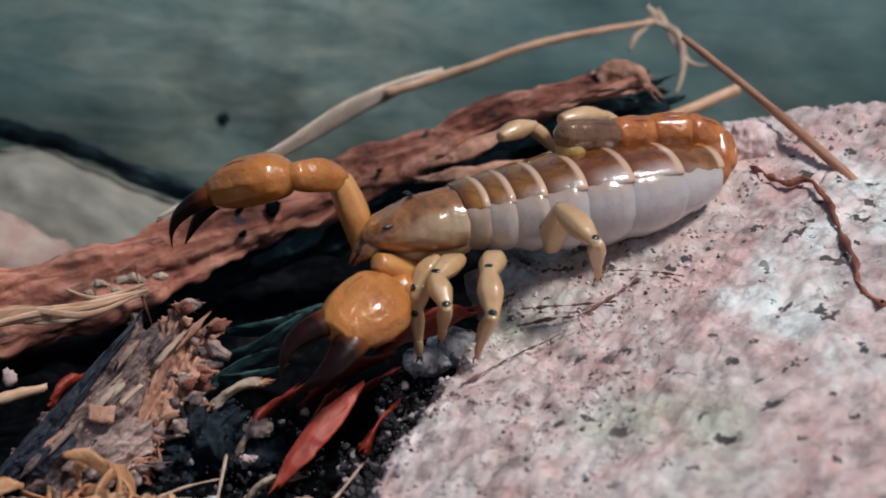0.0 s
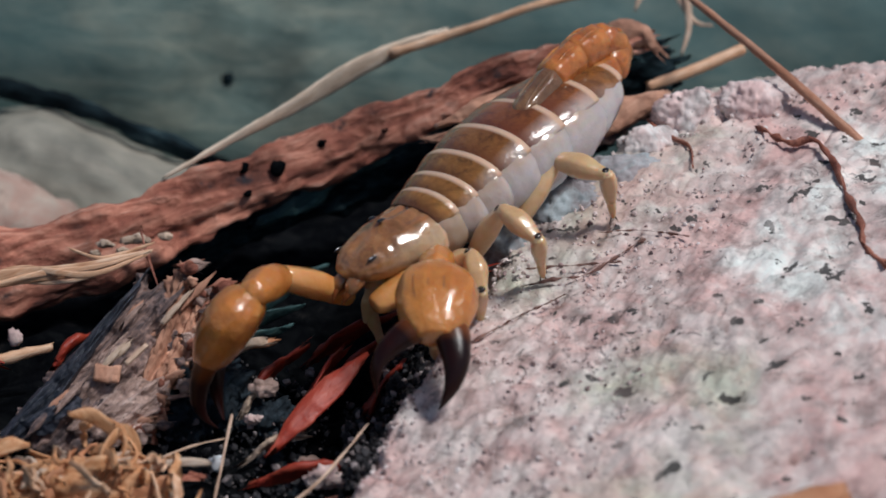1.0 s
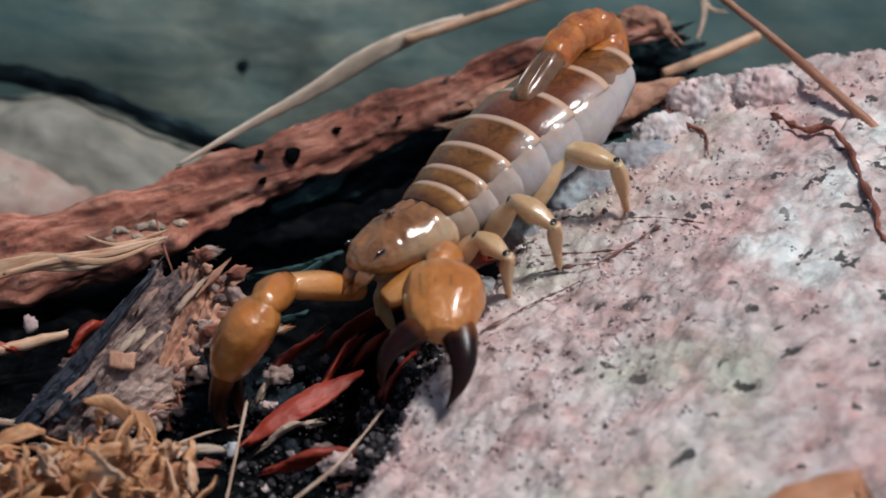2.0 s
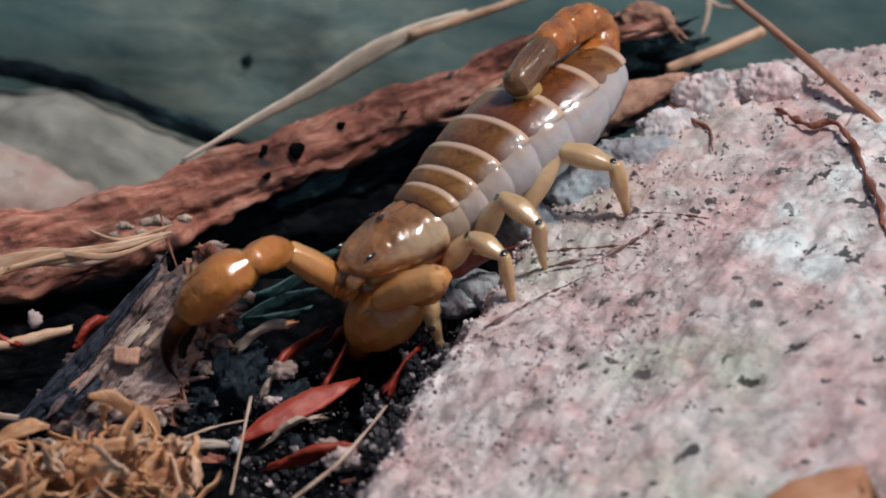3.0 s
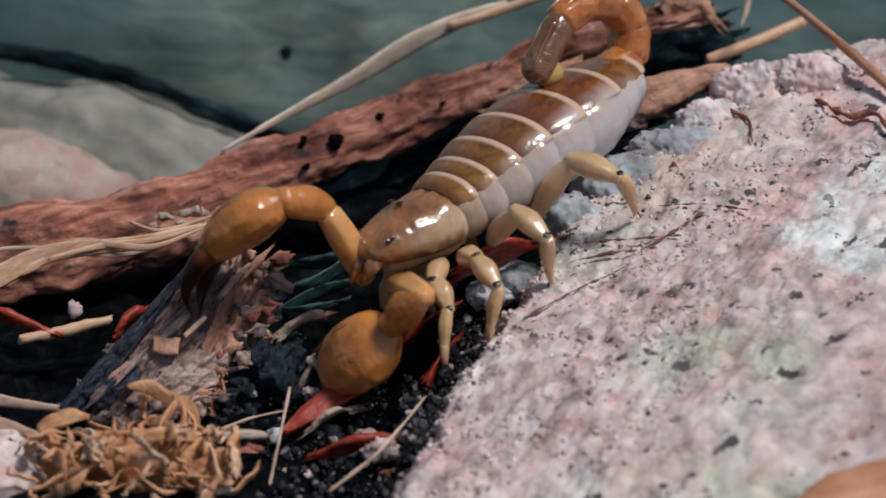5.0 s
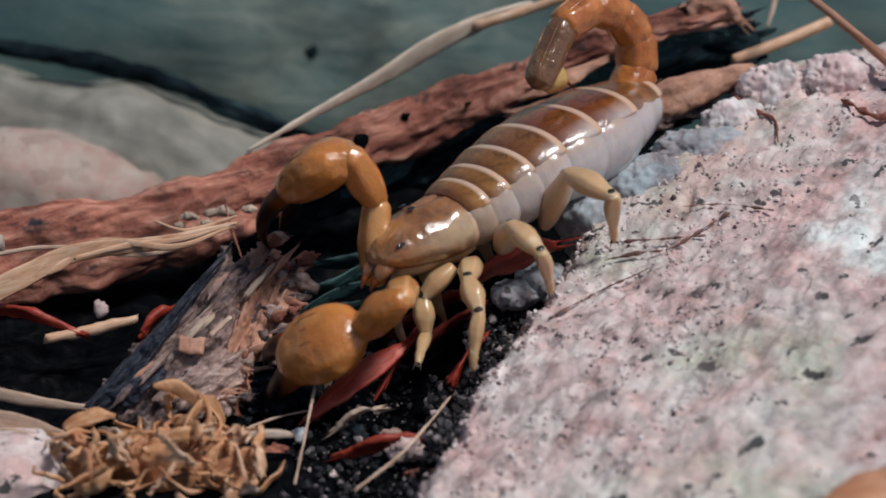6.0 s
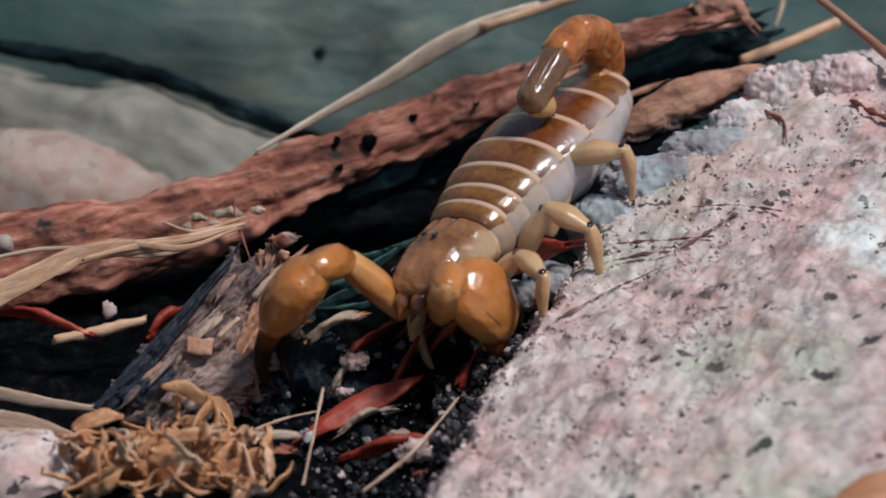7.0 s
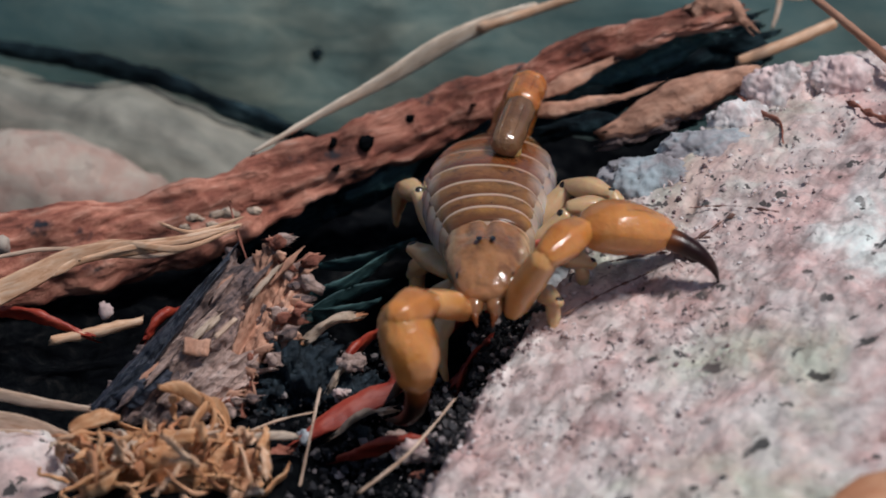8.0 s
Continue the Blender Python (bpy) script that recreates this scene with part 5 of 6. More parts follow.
END = [(-3.671, -0.039, -0.001), (-3.74, 0.107, -0.116), (-3.673, 0.102, -0.194), (-3.713, 0.022, -0.076), (-3.735, -0.062, 0.179), (-3.752, -0.078, 0.232), (-3.739, -0.081, 0.235), (-3.731, -0.056, 0.204), (-3.708, -0.09, 0.208), (-3.731, -0.109, 0.27), (-3.725, -0.079, 0.213), (-3.718, -0.102, 0.227), (-3.685, -0.054, 0.08), (-3.667, -0.059, 0.09), (-3.717, -0.006, 0.133), (-3.681, -0.087, 0.207), (-3.715, -0.035, 0.13), (-3.735, 0.091, 0.19), (-3.662, 0.019, 0.037), (-3.59, 0.004, -0.13), (-3.584, 0.084, -0.192), (-3.604, 0.24, -0.122)]
TAIL_ROOT = [(-3.553, -0.036, 0.12), (-3.626, 0.103, 0.01), (-3.567, 0.097, -0.062), (-3.607, 0.021, 0.056), (-3.615, -0.06, 0.299), (-3.63, -0.076, 0.35), (-3.618, -0.08, 0.354), (-3.61, -0.056, 0.323), (-3.588, -0.087, 0.327), (-3.608, -0.105, 0.387), (-3.604, -0.077, 0.332), (-3.596, -0.099, 0.345), (-3.568, -0.052, 0.202), (-3.549, -0.057, 0.212), (-3.597, -0.006, 0.253), (-3.557, -0.083, 0.323), (-3.594, -0.032, 0.249), (-3.613, 0.085, 0.307), (-3.544, 0.017, 0.159), (-3.476, 0.003, -0.004), (-3.473, 0.077, -0.064), (-3.492, 0.224, 0.004)]
TAIL_1 = [(-3.954, -0.098, -0.047), (-4.029, 0.066, -0.173), (-4.017, 0.166, -0.095), (-4.042, 0.041, -0.06), (-4.051, -0.042, 0.233), (-4.025, -0.246, 0.253), (-4.009, -0.26, 0.264), (-3.986, -0.275, 0.254), (-4.005, -0.226, 0.301), (-4.035, -0.227, 0.345), (-4.053, -0.082, 0.298), (-4.044, -0.108, 0.309), (-3.958, -0.073, 0.426), (-3.916, -0.075, 0.473), (-3.982, 0.004, 0.485), (-3.967, -0.065, 0.505), (-4.013, -0.005, 0.41), (-4.05, 0.077, 0.414), (-3.946, 0.087, 0.351), (-3.841, 0.115, 0.237), (-3.896, 0.165, 0.071), (-3.931, 0.317, 0.072)]
TAIL_2 = [(-4.023, -0.328, 0.313), (-3.926, 0.234, 0.236), (-3.994, 0.356, 0.309), (-4.305, 0.078, 0.291), (-4.425, -0.208, 0.396), (-4.323, -0.487, 0.468), (-4.309, -0.494, 0.479), (-4.29, -0.487, 0.491), (-4.307, -0.406, 0.561), (-4.279, -0.32, 0.701), (-4.302, -0.112, 0.672), (-4.296, -0.143, 0.681), (-4.104, -0.098, 0.851), (-4.043, -0.097, 0.904), (-4.094, 0.022, 0.921), (-4.059, 0.009, 0.939), (-4.118, 0.09, 0.837), (-3.996, 0.231, 0.832), (-4.021, 0.225, 0.773), (-3.87, 0.289, 0.651), (-4.003, 0.336, 0.475), (-4.076, 0.493, 0.467)]
TAIL_3 = [(-3.591, -0.272, 0.531), (-3.519, 0.305, 0.496), (-3.56, 0.407, 0.513), (-3.96, 0.181, 0.609), (-4.066, -0.105, 0.705), (-3.989, -0.351, 0.787), (-3.964, -0.36, 0.789), (-3.967, -0.346, 0.818), (-4.041, -0.344, 0.961), (-4.081, -0.303, 1.137), (-4.153, -0.142, 1.127), (-4.149, -0.173, 1.136), (-3.939, -0.116, 1.301), (-3.872, -0.115, 1.352), (-3.881, 0.04, 1.351), (-3.791, 0.087, 1.33), (-3.86, 0.186, 1.231), (-3.691, 0.301, 1.194), (-3.748, 0.341, 1.149), (-3.576, 0.425, 1.003), (-3.743, 0.466, 0.851), (-3.831, 0.606, 0.851)]
TAIL_4 = [(-3.079, -0.327, 0.583), (-3.119, -0.011, 0.513), (-3.05, 0.339, 0.55), (-3.44, 0.206, 0.645), (-3.545, -0.063, 0.738), (-3.489, -0.245, 0.869), (-3.471, -0.249, 0.903), (-3.475, -0.227, 0.916), (-3.58, -0.277, 1.191), (-3.631, -0.25, 1.387), (-3.698, -0.153, 1.378), (-3.695, -0.18, 1.389), (-3.501, -0.119, 1.58), (-3.435, -0.121, 1.633), (-3.417, 0.051, 1.585), (-3.297, 0.132, 1.489), (-3.372, 0.238, 1.407), (-3.221, 0.35, 1.407), (-3.26, 0.387, 1.322), (-3.087, 0.478, 1.169), (-3.258, 0.499, 1.028), (-3.348, 0.601, 1.022)]
TAIL_5 = [(-2.502, -0.213, 0.661), (-2.538, 0.081, 0.58), (-2.455, 0.342, 0.566), (-2.837, 0.25, 0.625), (-2.951, 0.03, 0.709), (-2.918, -0.072, 0.847), (-2.897, -0.086, 0.889), (-2.94, 0.009, 1.015), (-3.009, -0.102, 1.211), (-3.056, -0.097, 1.356), (-3.1, -0.14, 1.328), (-3.097, -0.16, 1.336), (-2.901, -0.102, 1.552), (-2.835, -0.111, 1.605), (-2.821, 0.049, 1.518), (-2.709, 0.131, 1.371), (-2.778, 0.234, 1.327), (-2.625, 0.382, 1.391), (-2.663, 0.358, 1.268), (-2.488, 0.445, 1.138), (-2.661, 0.435, 0.986), (-2.757, 0.487, 0.958)]
TAIL_6 = [(-1.696, -0.03, 0.833), (-1.723, 0.249, 0.707), (-1.618, 0.465, 0.555), (-1.993, 0.362, 0.513), (-2.126, 0.197, 0.575), (-2.109, 0.088, 0.656), (-2.087, 0.09, 0.72), (-2.126, 0.22, 0.941), (-2.219, 0.039, 0.939), (-2.273, 0.055, 1.076), (-2.363, -0.098, 0.905), (-2.364, -0.108, 0.908), (-2.214, -0.06, 1.052), (-2.159, -0.077, 1.092), (-2.131, 0.029, 1.022), (-1.997, 0.074, 0.914), (-2.022, 0.165, 0.948), (-1.827, 0.337, 1.109), (-1.874, 0.246, 0.968), (-1.681, 0.319, 0.898), (-1.865, 0.266, 0.72), (-1.982, 0.251, 0.654)]
TAIL_JOINTS = (TAIL_1, TAIL_2, TAIL_3, TAIL_4, TAIL_5, TAIL_6)
LEFT_ELBOW = [(0.442, -0.047, -0.879), (0.28, 0.393, -0.759), (0.25, 0.341, -0.687), (0.167, 0.438, -0.381), (0.163, 0.486, -0.301), (0.191, 0.582, -0.296), (0.167, 0.41, -0.288), (0.746, 1.234, -0.052), (1.001, 1.32, -0.063), (1.038, 1.294, 0.036), (1.136, 1.314, 0.043), (1.212, 1.351, -0.131), (1.829, 1.141, -0.106), (1.802, 1.147, -0.013), (1.642, 1.24, -0.082), (0.936, 1.314, -0.096), (1.535, 1.037, 0.369), (1.624, 0.928, 0.424), (1.803, 0.794, 0.397), (1.854, 0.83, 0.322), (1.537, 0.693, 0.602), (1.559, 0.713, 0.585)]
LEFT_WRIST = [(1.082, 0.505, -0.665), (0.968, 0.836, -0.496), (0.979, 0.708, -0.409), (0.793, 0.968, -0.161), (0.672, 1.068, 0.044), (0.747, 1.124, 0.051), (0.762, 0.929, 0.032), (0.742, 0.509, -0.488), (0.959, 0.548, -0.413), (1.057, 0.543, -0.359), (1.105, 0.807, -0.625), (1.246, 0.736, -0.718), (2.209, 0.517, -0.512), (2.083, 0.483, -0.402), (1.749, 0.499, -0.487), (0.617, 0.604, -0.43), (0.93, 0.555, 0.02), (0.964, 0.483, 0.128), (1.034, 0.499, 0.189), (1.005, 0.775, 0.324), (0.74, 0.978, 0.529), (0.865, 1.198, 0.658)]
LEFT_KNUCKLE = [(2.103, 1.284, -0.863), (1.8, 1.713, -0.943), (1.73, 1.63, -0.91), (1.586, 1.924, -0.467), (1.574, 1.954, -0.133), (1.625, 2.048, -0.1), (1.642, 1.851, -0.114), (1.325, -0.552, -0.887), (1.55, -0.519, -0.791), (1.489, -0.346, -1.171), (2.094, 0.282, -1.091), (1.862, -0.174, -1.375), (2.668, -0.643, -0.724), (2.707, -0.55, -0.682), (2.122, -0.646, -0.924), (1.02, -0.302, -1.234), (0.22, 0.783, -1.017), (0.283, 0.642, -0.942), (0.088, 0.973, -0.528), (0.295, 1.832, 0.203), (0.194, 2.126, 0.401), (0.301, 2.324, 0.438)]
LEFT_TIP = [(2.799, 0.885, -1.328), (2.031, 1.513, -1.829), (2.05, 1.576, -1.783), (2.054, 1.893, -1.289), (1.958, 1.931, -0.999), (1.819, 1.755, -0.969), (2.112, 1.786, -0.917), (1.822, -1.113, -1.466), (2.151, -1.077, -1.267), (2.324, -0.202, -1.598), (2.311, -0.371, -1.722), (2.73, 0.194, -1.474), (3.308, -0.891, -1.293), (3.421, -0.798, -1.202), (2.988, -0.261, -0.96), (1.589, 0.196, -1.81), (0.754, 0.654, -1.789), (0.945, 0.645, -1.626), (0.715, 0.823, -1.238), (0.425, 2.219, -0.65), (0.451, 2.759, -0.26), (0.725, 2.99, -0.091)]
CLAW_LEFT = (LEFT_ELBOW, LEFT_WRIST, LEFT_KNUCKLE, LEFT_TIP)
RIGHT_ELBOW = [(1.391, -0.475, 0.702), (1.615, -0.041, 0.596), (1.338, -0.129, 0.698), (1.892, -0.485, 0.451), (1.932, -0.44, 0.415), (2.067, -0.464, 0.27), (1.879, -0.565, 0.536), (1.658, -0.649, 0.604), (1.283, -0.644, 0.685), (1.23, -0.461, 0.755), (1.329, -0.46, 0.763), (1.29, -0.504, 0.745), (1.077, -0.459, 0.721), (0.815, -0.284, 0.664), (0.983, -0.441, 0.704), (1.586, -0.825, 0.513), (1.85, -0.625, 0.461), (1.437, -0.745, 0.608), (1.942, -0.619, 0.353), (1.992, -0.774, 0.19), (1.973, -0.87, 0.121), (2.018, -0.712, 0.2)]
RIGHT_WRIST = [(2.13, -0.136, 0.949), (2.35, 0.307, 0.828), (2.068, 0.079, 1.073), (2.66, -0.156, 0.608), (2.649, -0.076, 0.683), (2.737, 0.038, 0.442), (2.621, -0.192, 0.839), (2.359, -0.306, 0.968), (1.906, -0.379, 1.202), (1.905, -0.201, 1.226), (1.983, -0.208, 1.283), (1.951, -0.338, 1.275), (1.763, -0.445, 1.226), (1.052, -0.162, 1.472), (1.469, -0.309, 1.389), (2.267, -0.517, 0.916), (2.594, -0.292, 0.719), (2.177, -0.55, 0.975), (2.74, -0.556, 0.63), (2.823, -0.795, 0.356), (2.772, -1.078, 0.316), (2.75, -1.105, 0.36)]
RIGHT_KNUCKLE = [(3.027, -1.027, 0.75), (3.233, -0.588, 0.574), (2.844, -0.886, 0.738), (3.118, -0.952, -0.281), (3.183, -0.848, -0.189), (3.241, -0.706, -0.458), (3.103, -1.116, 0.172), (3.046, -1.237, 0.466), (2.275, -1.161, 0.264), (2.374, -1.191, 0.598), (2.767, -1.024, 0.783), (2.849, -1.012, 0.743), (2.213, -1.6, 0.918), (1.438, -1.293, 1.019), (1.647, -1.221, 0.51), (2.782, -1.375, 0.118), (2.995, -1.11, -0.163), (2.306, -1.517, 0.147), (2.707, -1.244, -0.449), (2.604, -1.456, -0.718), (2.212, -1.037, -0.835), (2.19, -0.814, -0.755)]
RIGHT_TIP = [(3.678, -1.523, 0.269), (3.764, -1.221, 0.104), (3.555, -1.284, 0.243), (3.804, -1.092, -0.907), (3.881, -1.254, -0.693), (4.019, -0.888, -0.856), (3.931, -1.437, -0.148), (3.854, -1.473, 0.047), (3.015, -1.334, -0.29), (2.891, -1.918, 0.352), (2.969, -1.813, 0.347), (3.044, -1.792, 0.267), (2.565, -2.457, 0.711), (1.895, -2.001, 0.583), (2.269, -1.261, -0.206), (3.47, -1.553, -0.511), (3.388, -1.627, -0.835), (2.883, -1.932, -0.485), (2.104, -1.142, -1.176), (2.297, -1.284, -1.601), (1.66, -1.207, -1.588), (1.753, -0.96, -1.586)]
CLAW_RIGHT = (RIGHT_ELBOW, RIGHT_WRIST, RIGHT_KNUCKLE, RIGHT_TIP)
KNEE_1 = [(0.7, 0.5, -0.6), (0.7, 0.5, -0.6), (0.7, 0.5, -0.6), (0.55, 0.42, -0.62), (0.55, 0.42, -0.62), (0.55, 0.42, -0.62), (0.55, 0.42, -0.62), (0.55, 0.42, -0.62), (0.807, 0.795, -0.26), (0.689, 0.875, -0.259), (0.769, 0.829, -0.269), (0.77, 0.824, -0.257), (0.893, 0.254, -0.691), (0.916, 0.226, -0.635), (0.868, 0.304, -0.744), (0.55, 0.42, -0.62), (0.55, 0.42, -0.62), (0.55, 0.42, -0.62), (0.55, 0.42, -0.62), (0.75, 0.62, -0.25), (0.75, 0.62, -0.25), (0.75, 0.62, -0.25)]
ANKLE_1 = [(0.85, 0.6, -0.95), (0.85, 0.6, -0.95), (0.85, 0.6, -0.95), (0.65, 0.45, -0.85), (0.65, 0.45, -0.85), (0.65, 0.45, -0.85), (0.65, 0.45, -0.85), (0.65, 0.45, -0.85), (1.04, 1.127, -0.552), (0.956, 1.222, -0.501), (0.933, 1.241, -0.5), (0.958, 1.222, -0.494), (1.064, 0.385, -1.142), (1.112, 0.344, -1.079), (1.221, 0.516, -1.029), (0.65, 0.45, -0.85), (0.65, 0.45, -0.85), (0.65, 0.45, -0.85), (0.65, 0.45, -0.85), (1, 0.8, -0.25), (1, 0.8, -0.25), (1, 0.8, -0.25)]
FOOT_1 = [(0.9, 0.6, -1.6), (0.9, 0.6, -1.6), (0.9, 0.6, -1.6), (0.7, 0.45, -1.2), (0.7, 0.45, -1.2), (0.7, 0.45, -1.2), (0.7, 0.45, -1.2), (0.7, 0.45, -1.2), (1.205, 1.068, -1.23), (1.272, 1.197, -1.125), (1.223, 1.144, -1.129), (1.234, 1.153, -1.134), (1.606, 0.823, -1.209), (1.647, 0.796, -1.077), (1.805, 0.898, -1.082), (0.7, 0.45, -1.2), (0.7, 0.45, -1.2), (0.7, 0.45, -1.2), (0.7, 0.45, -1.2), (1.1, 0.85, -0.75), (1.1, 0.85, -0.75), (1.1, 0.85, -0.75)]
KNEE_2 = [(0.644, 0.9, -0.496), (0.284, 1.109, -0.545), (0.336, 1.103, -0.448), (0.155, 1.103, -0.263), (0.036, 1.041, -0.143), (-0.018, 0.967, -0.054), (-0.1, 0.924, -0.046), (-0.092, 0.941, -0.061), (0.207, 1.022, -0.096), (0.202, 1.066, -0.174), (0.206, 1.074, -0.193), (0.197, 1.076, -0.194), (0.628, 0.919, -0.486), (0.616, 0.93, -0.394), (0.547, 0.994, -0.423), (0.343, 1.1, -0.414), (0.24, 1.082, -0.223), (0.141, 0.986, -0.042), (-0.274, 0.914, -0.217), (0.3, 0.85, 0.05), (0.3, 0.85, 0.05), (0.3, 0.85, 0.05)]
ANKLE_2 = [(0.68, 1.357, -0.8), (0.393, 1.592, -0.784), (0.467, 1.504, -0.801), (0.422, 1.452, -0.594), (0.315, 1.35, -0.502), (0.03, 1.486, -0.23), (-0.054, 1.43, -0.256), (-0.134, 1.432, -0.306), (0.15, 1.546, -0.254), (0.413, 1.517, -0.409), (0.354, 1.555, -0.416), (0.306, 1.548, -0.455), (0.862, 1.325, -0.774), (0.868, 1.32, -0.689), (0.852, 1.347, -0.714), (0.669, 1.393, -0.746), (0.541, 1.442, -0.51), (0.386, 1.463, -0.163), (0.076, 1.265, -0.455), (0.3, 1.2, -0.05), (0.3, 1.2, -0.05), (0.3, 1.2, -0.05)]
FOOT_2 = [(0.642, 0.84, -1.342), (0.369, 1.161, -1.398), (0.451, 1.05, -1.398), (0.441, 1.016, -1.204), (0.251, 0.971, -1.146), (0.016, 1.13, -0.891), (0.006, 1.199, -0.967), (0.017, 1.372, -1.039), (0.078, 1.316, -0.964), (0.701, 1.388, -1.089), (0.703, 1.45, -1.071), (0.697, 1.409, -1.08), (1.185, 1.337, -1.45), (1.295, 1.392, -1.301), (1.269, 1.409, -1.334), (1.262, 1.506, -1.19), (0.915, 1.41, -1.159), (0.527, 1.297, -0.881), (0.692, 1.418, -0.855), (0.25, 1.25, -0.6), (0.25, 1.25, -0.6), (0.25, 1.25, -0.6)]
KNEE_3 = [(0.062, 1.374, -0.439), (-0.184, 1.354, -0.076), (-0.185, 1.317, -0.009), (-0.423, 1.247, 0.107), (-0.594, 1.147, 0.171), (-0.646, 1.12, 0.175), (-0.694, 1.092, 0.176), (-0.686, 1.074, 0.195), (-0.414, 1.198, 0.163), (-0.52, 1.205, 0.136), (-0.543, 1.201, 0.134), (-0.526, 1.2, 0.139), (-0.008, 1.263, -0.016), (-0.08, 1.221, 0.082), (-0.156, 1.23, 0.101), (-0.332, 1.224, 0.138), (-0.488, 1.161, 0.188), (-0.585, 1.069, 0.239), (-0.744, 1.013, 0.21), (-0.725, 0.984, 0.239), (-0.55, 1.1, 0.35), (-0.55, 1.1, 0.35)]
ANKLE_3 = [(0.219, 1.812, -0.893), (-0.341, 1.946, -0.295), (-0.361, 1.82, -0.381), (-0.495, 1.761, -0.285), (-0.572, 1.693, -0.182), (-0.68, 1.669, -0.171), (-0.753, 1.643, -0.164), (-0.693, 1.621, -0.156), (-0.324, 1.705, -0.234), (-0.459, 1.719, -0.257), (-0.481, 1.713, -0.261), (-0.467, 1.725, -0.239), (0.049, 1.861, -0.264), (0.018, 1.812, -0.17), (-0.044, 1.811, -0.167), (-0.236, 1.793, -0.161), (-0.605, 1.724, -0.115), (-0.607, 1.641, -0.068), (-0.814, 1.537, -0.169), (-0.737, 1.541, -0.096), (-0.6, 1.55, 0.3), (-0.6, 1.55, 0.3)]
FOOT_3 = [(0.363, 1.333, -1.517), (-0.538, 1.319, -0.751), (-0.62, 1.311, -0.941), (-0.673, 1.365, -0.957), (-0.725, 1.327, -0.877), (-0.745, 1.354, -0.904), (-0.809, 1.299, -0.884), (-0.71, 1.29, -0.884), (-0.501, 1.315, -0.909), (-0.532, 1.388, -0.982), (-0.502, 1.38, -0.988), (-0.435, 1.424, -0.979), (-0.271, 1.592, -0.946), (-0.208, 1.503, -0.872), (-0.174, 1.475, -0.881), (-0.308, 1.516, -0.908), (-0.734, 1.73, -0.904), (-0.547, 1.626, -0.866), (-0.311, 1.663, -0.779), (-0.374, 1.481, -0.806), (-0.6, 1.6, -0.3), (-0.6, 1.6, -0.3)]
KNEE_4 = [(-1.038, 1.29, 0.185), (-1.318, 1.315, 0.145), (-1.31, 1.268, 0.199), (-1.564, 1.002, 0.316), (-1.96, 0.802, 0.085), (-1.96, 0.752, 0.106), (-1.967, 0.738, 0.102), (-1.999, 0.77, 0.044), (-1.668, 1.093, 0.192), (-1.767, 1.026, 0.162), (-1.718, 1.07, 0.171), (-1.719, 1.06, 0.178), (-1.145, 1.239, 0.245), (-1.213, 1.197, 0.28), (-1.408, 1.203, 0.235), (-1.658, 1.112, 0.183), (-1.92, 1, 0.008), (-1.794, 0.717, 0.285), (-1.805, 0.952, 0.177), (-1.706, 1.033, 0.209), (-1.518, 1.119, 0.26), (-1.46, 1.113, 0.289)]
ANKLE_4 = [(-1.21, 1.994, -0.153), (-1.402, 2.054, -0.149), (-1.298, 2.013, -0.092), (-1.659, 1.785, 0.181), (-2.123, 1.554, -0.134), (-2.187, 1.465, -0.177), (-2.254, 1.423, -0.195), (-2.291, 1.441, -0.281), (-1.851, 1.825, -0.074), (-2.003, 1.742, -0.106), (-1.987, 1.763, -0.125), (-1.966, 1.771, -0.095), (-1.176, 1.994, -0.018), (-1.23, 1.96, 0.043), (-1.334, 1.952, -0.035), (-1.624, 1.847, -0.132), (-1.795, 1.727, -0.301), (-2.033, 1.481, 0.286), (-2.04, 1.699, 0.009), (-1.607, 1.821, 0.112), (-1.357, 1.903, 0.239), (-0.924, 1.702, 0.362)]
FOOT_4 = [(-1.414, 1.425, -0.751), (-1.56, 1.509, -0.782), (-1.507, 1.509, -0.744), (-2.007, 1.329, -0.447), (-2.282, 1.222, -0.9), (-2.292, 1.23, -0.987), (-2.26, 1.232, -1.023), (-2.249, 1.374, -1.127), (-2.138, 1.537, -0.821), (-2.289, 1.531, -0.878), (-2.298, 1.503, -0.872), (-2.309, 1.504, -0.825), (-1.402, 1.602, -0.737), (-1.378, 1.553, -0.688), (-1.377, 1.538, -0.776), (-1.483, 1.52, -0.905), (-1.282, 1.732, -0.979), (-2.076, 1.398, -0.559), (-1.514, 1.783, -0.653), (-1.197, 1.872, -0.631), (-0.684, 2.106, -0.24), (-0.529, 2.04, -0.311)]
LEGS_LEFT = {1: (KNEE_1, ANKLE_1, FOOT_1), 2: (KNEE_2, ANKLE_2, FOOT_2), 3: (KNEE_3, ANKLE_3, FOOT_3), 4: (KNEE_4, ANKLE_4, FOOT_4)}
HIPS = {1: (0.45, 0.40, -0.40), 2: (0.15, 0.48, -0.45), 3: (-0.35, 0.52, -0.50), 4: (-1.15, 0.52, -0.52)}
SHOULDER = (1.2, 0.32, -0.32)
RIGHT_STANCE = {1: ((0.65, -0.50, -0.60), (0.80, -0.60, -0.85), (0.85, -0.6, -1.5)), 2: ((0.10, -0.60, -0.60), (0.10, -0.72, -0.9), (0.10, -0.75, -1.5)),
                3: ((-0.75, -0.78, -0.50), (-1.0, -0.95, -0.75), (-1.1, -1.0, -1.4)), 4: ((-1.85, -0.95, 0.0), (-2.45, -1.2, -0.15), (-2.9, -1.4, -1.0))}
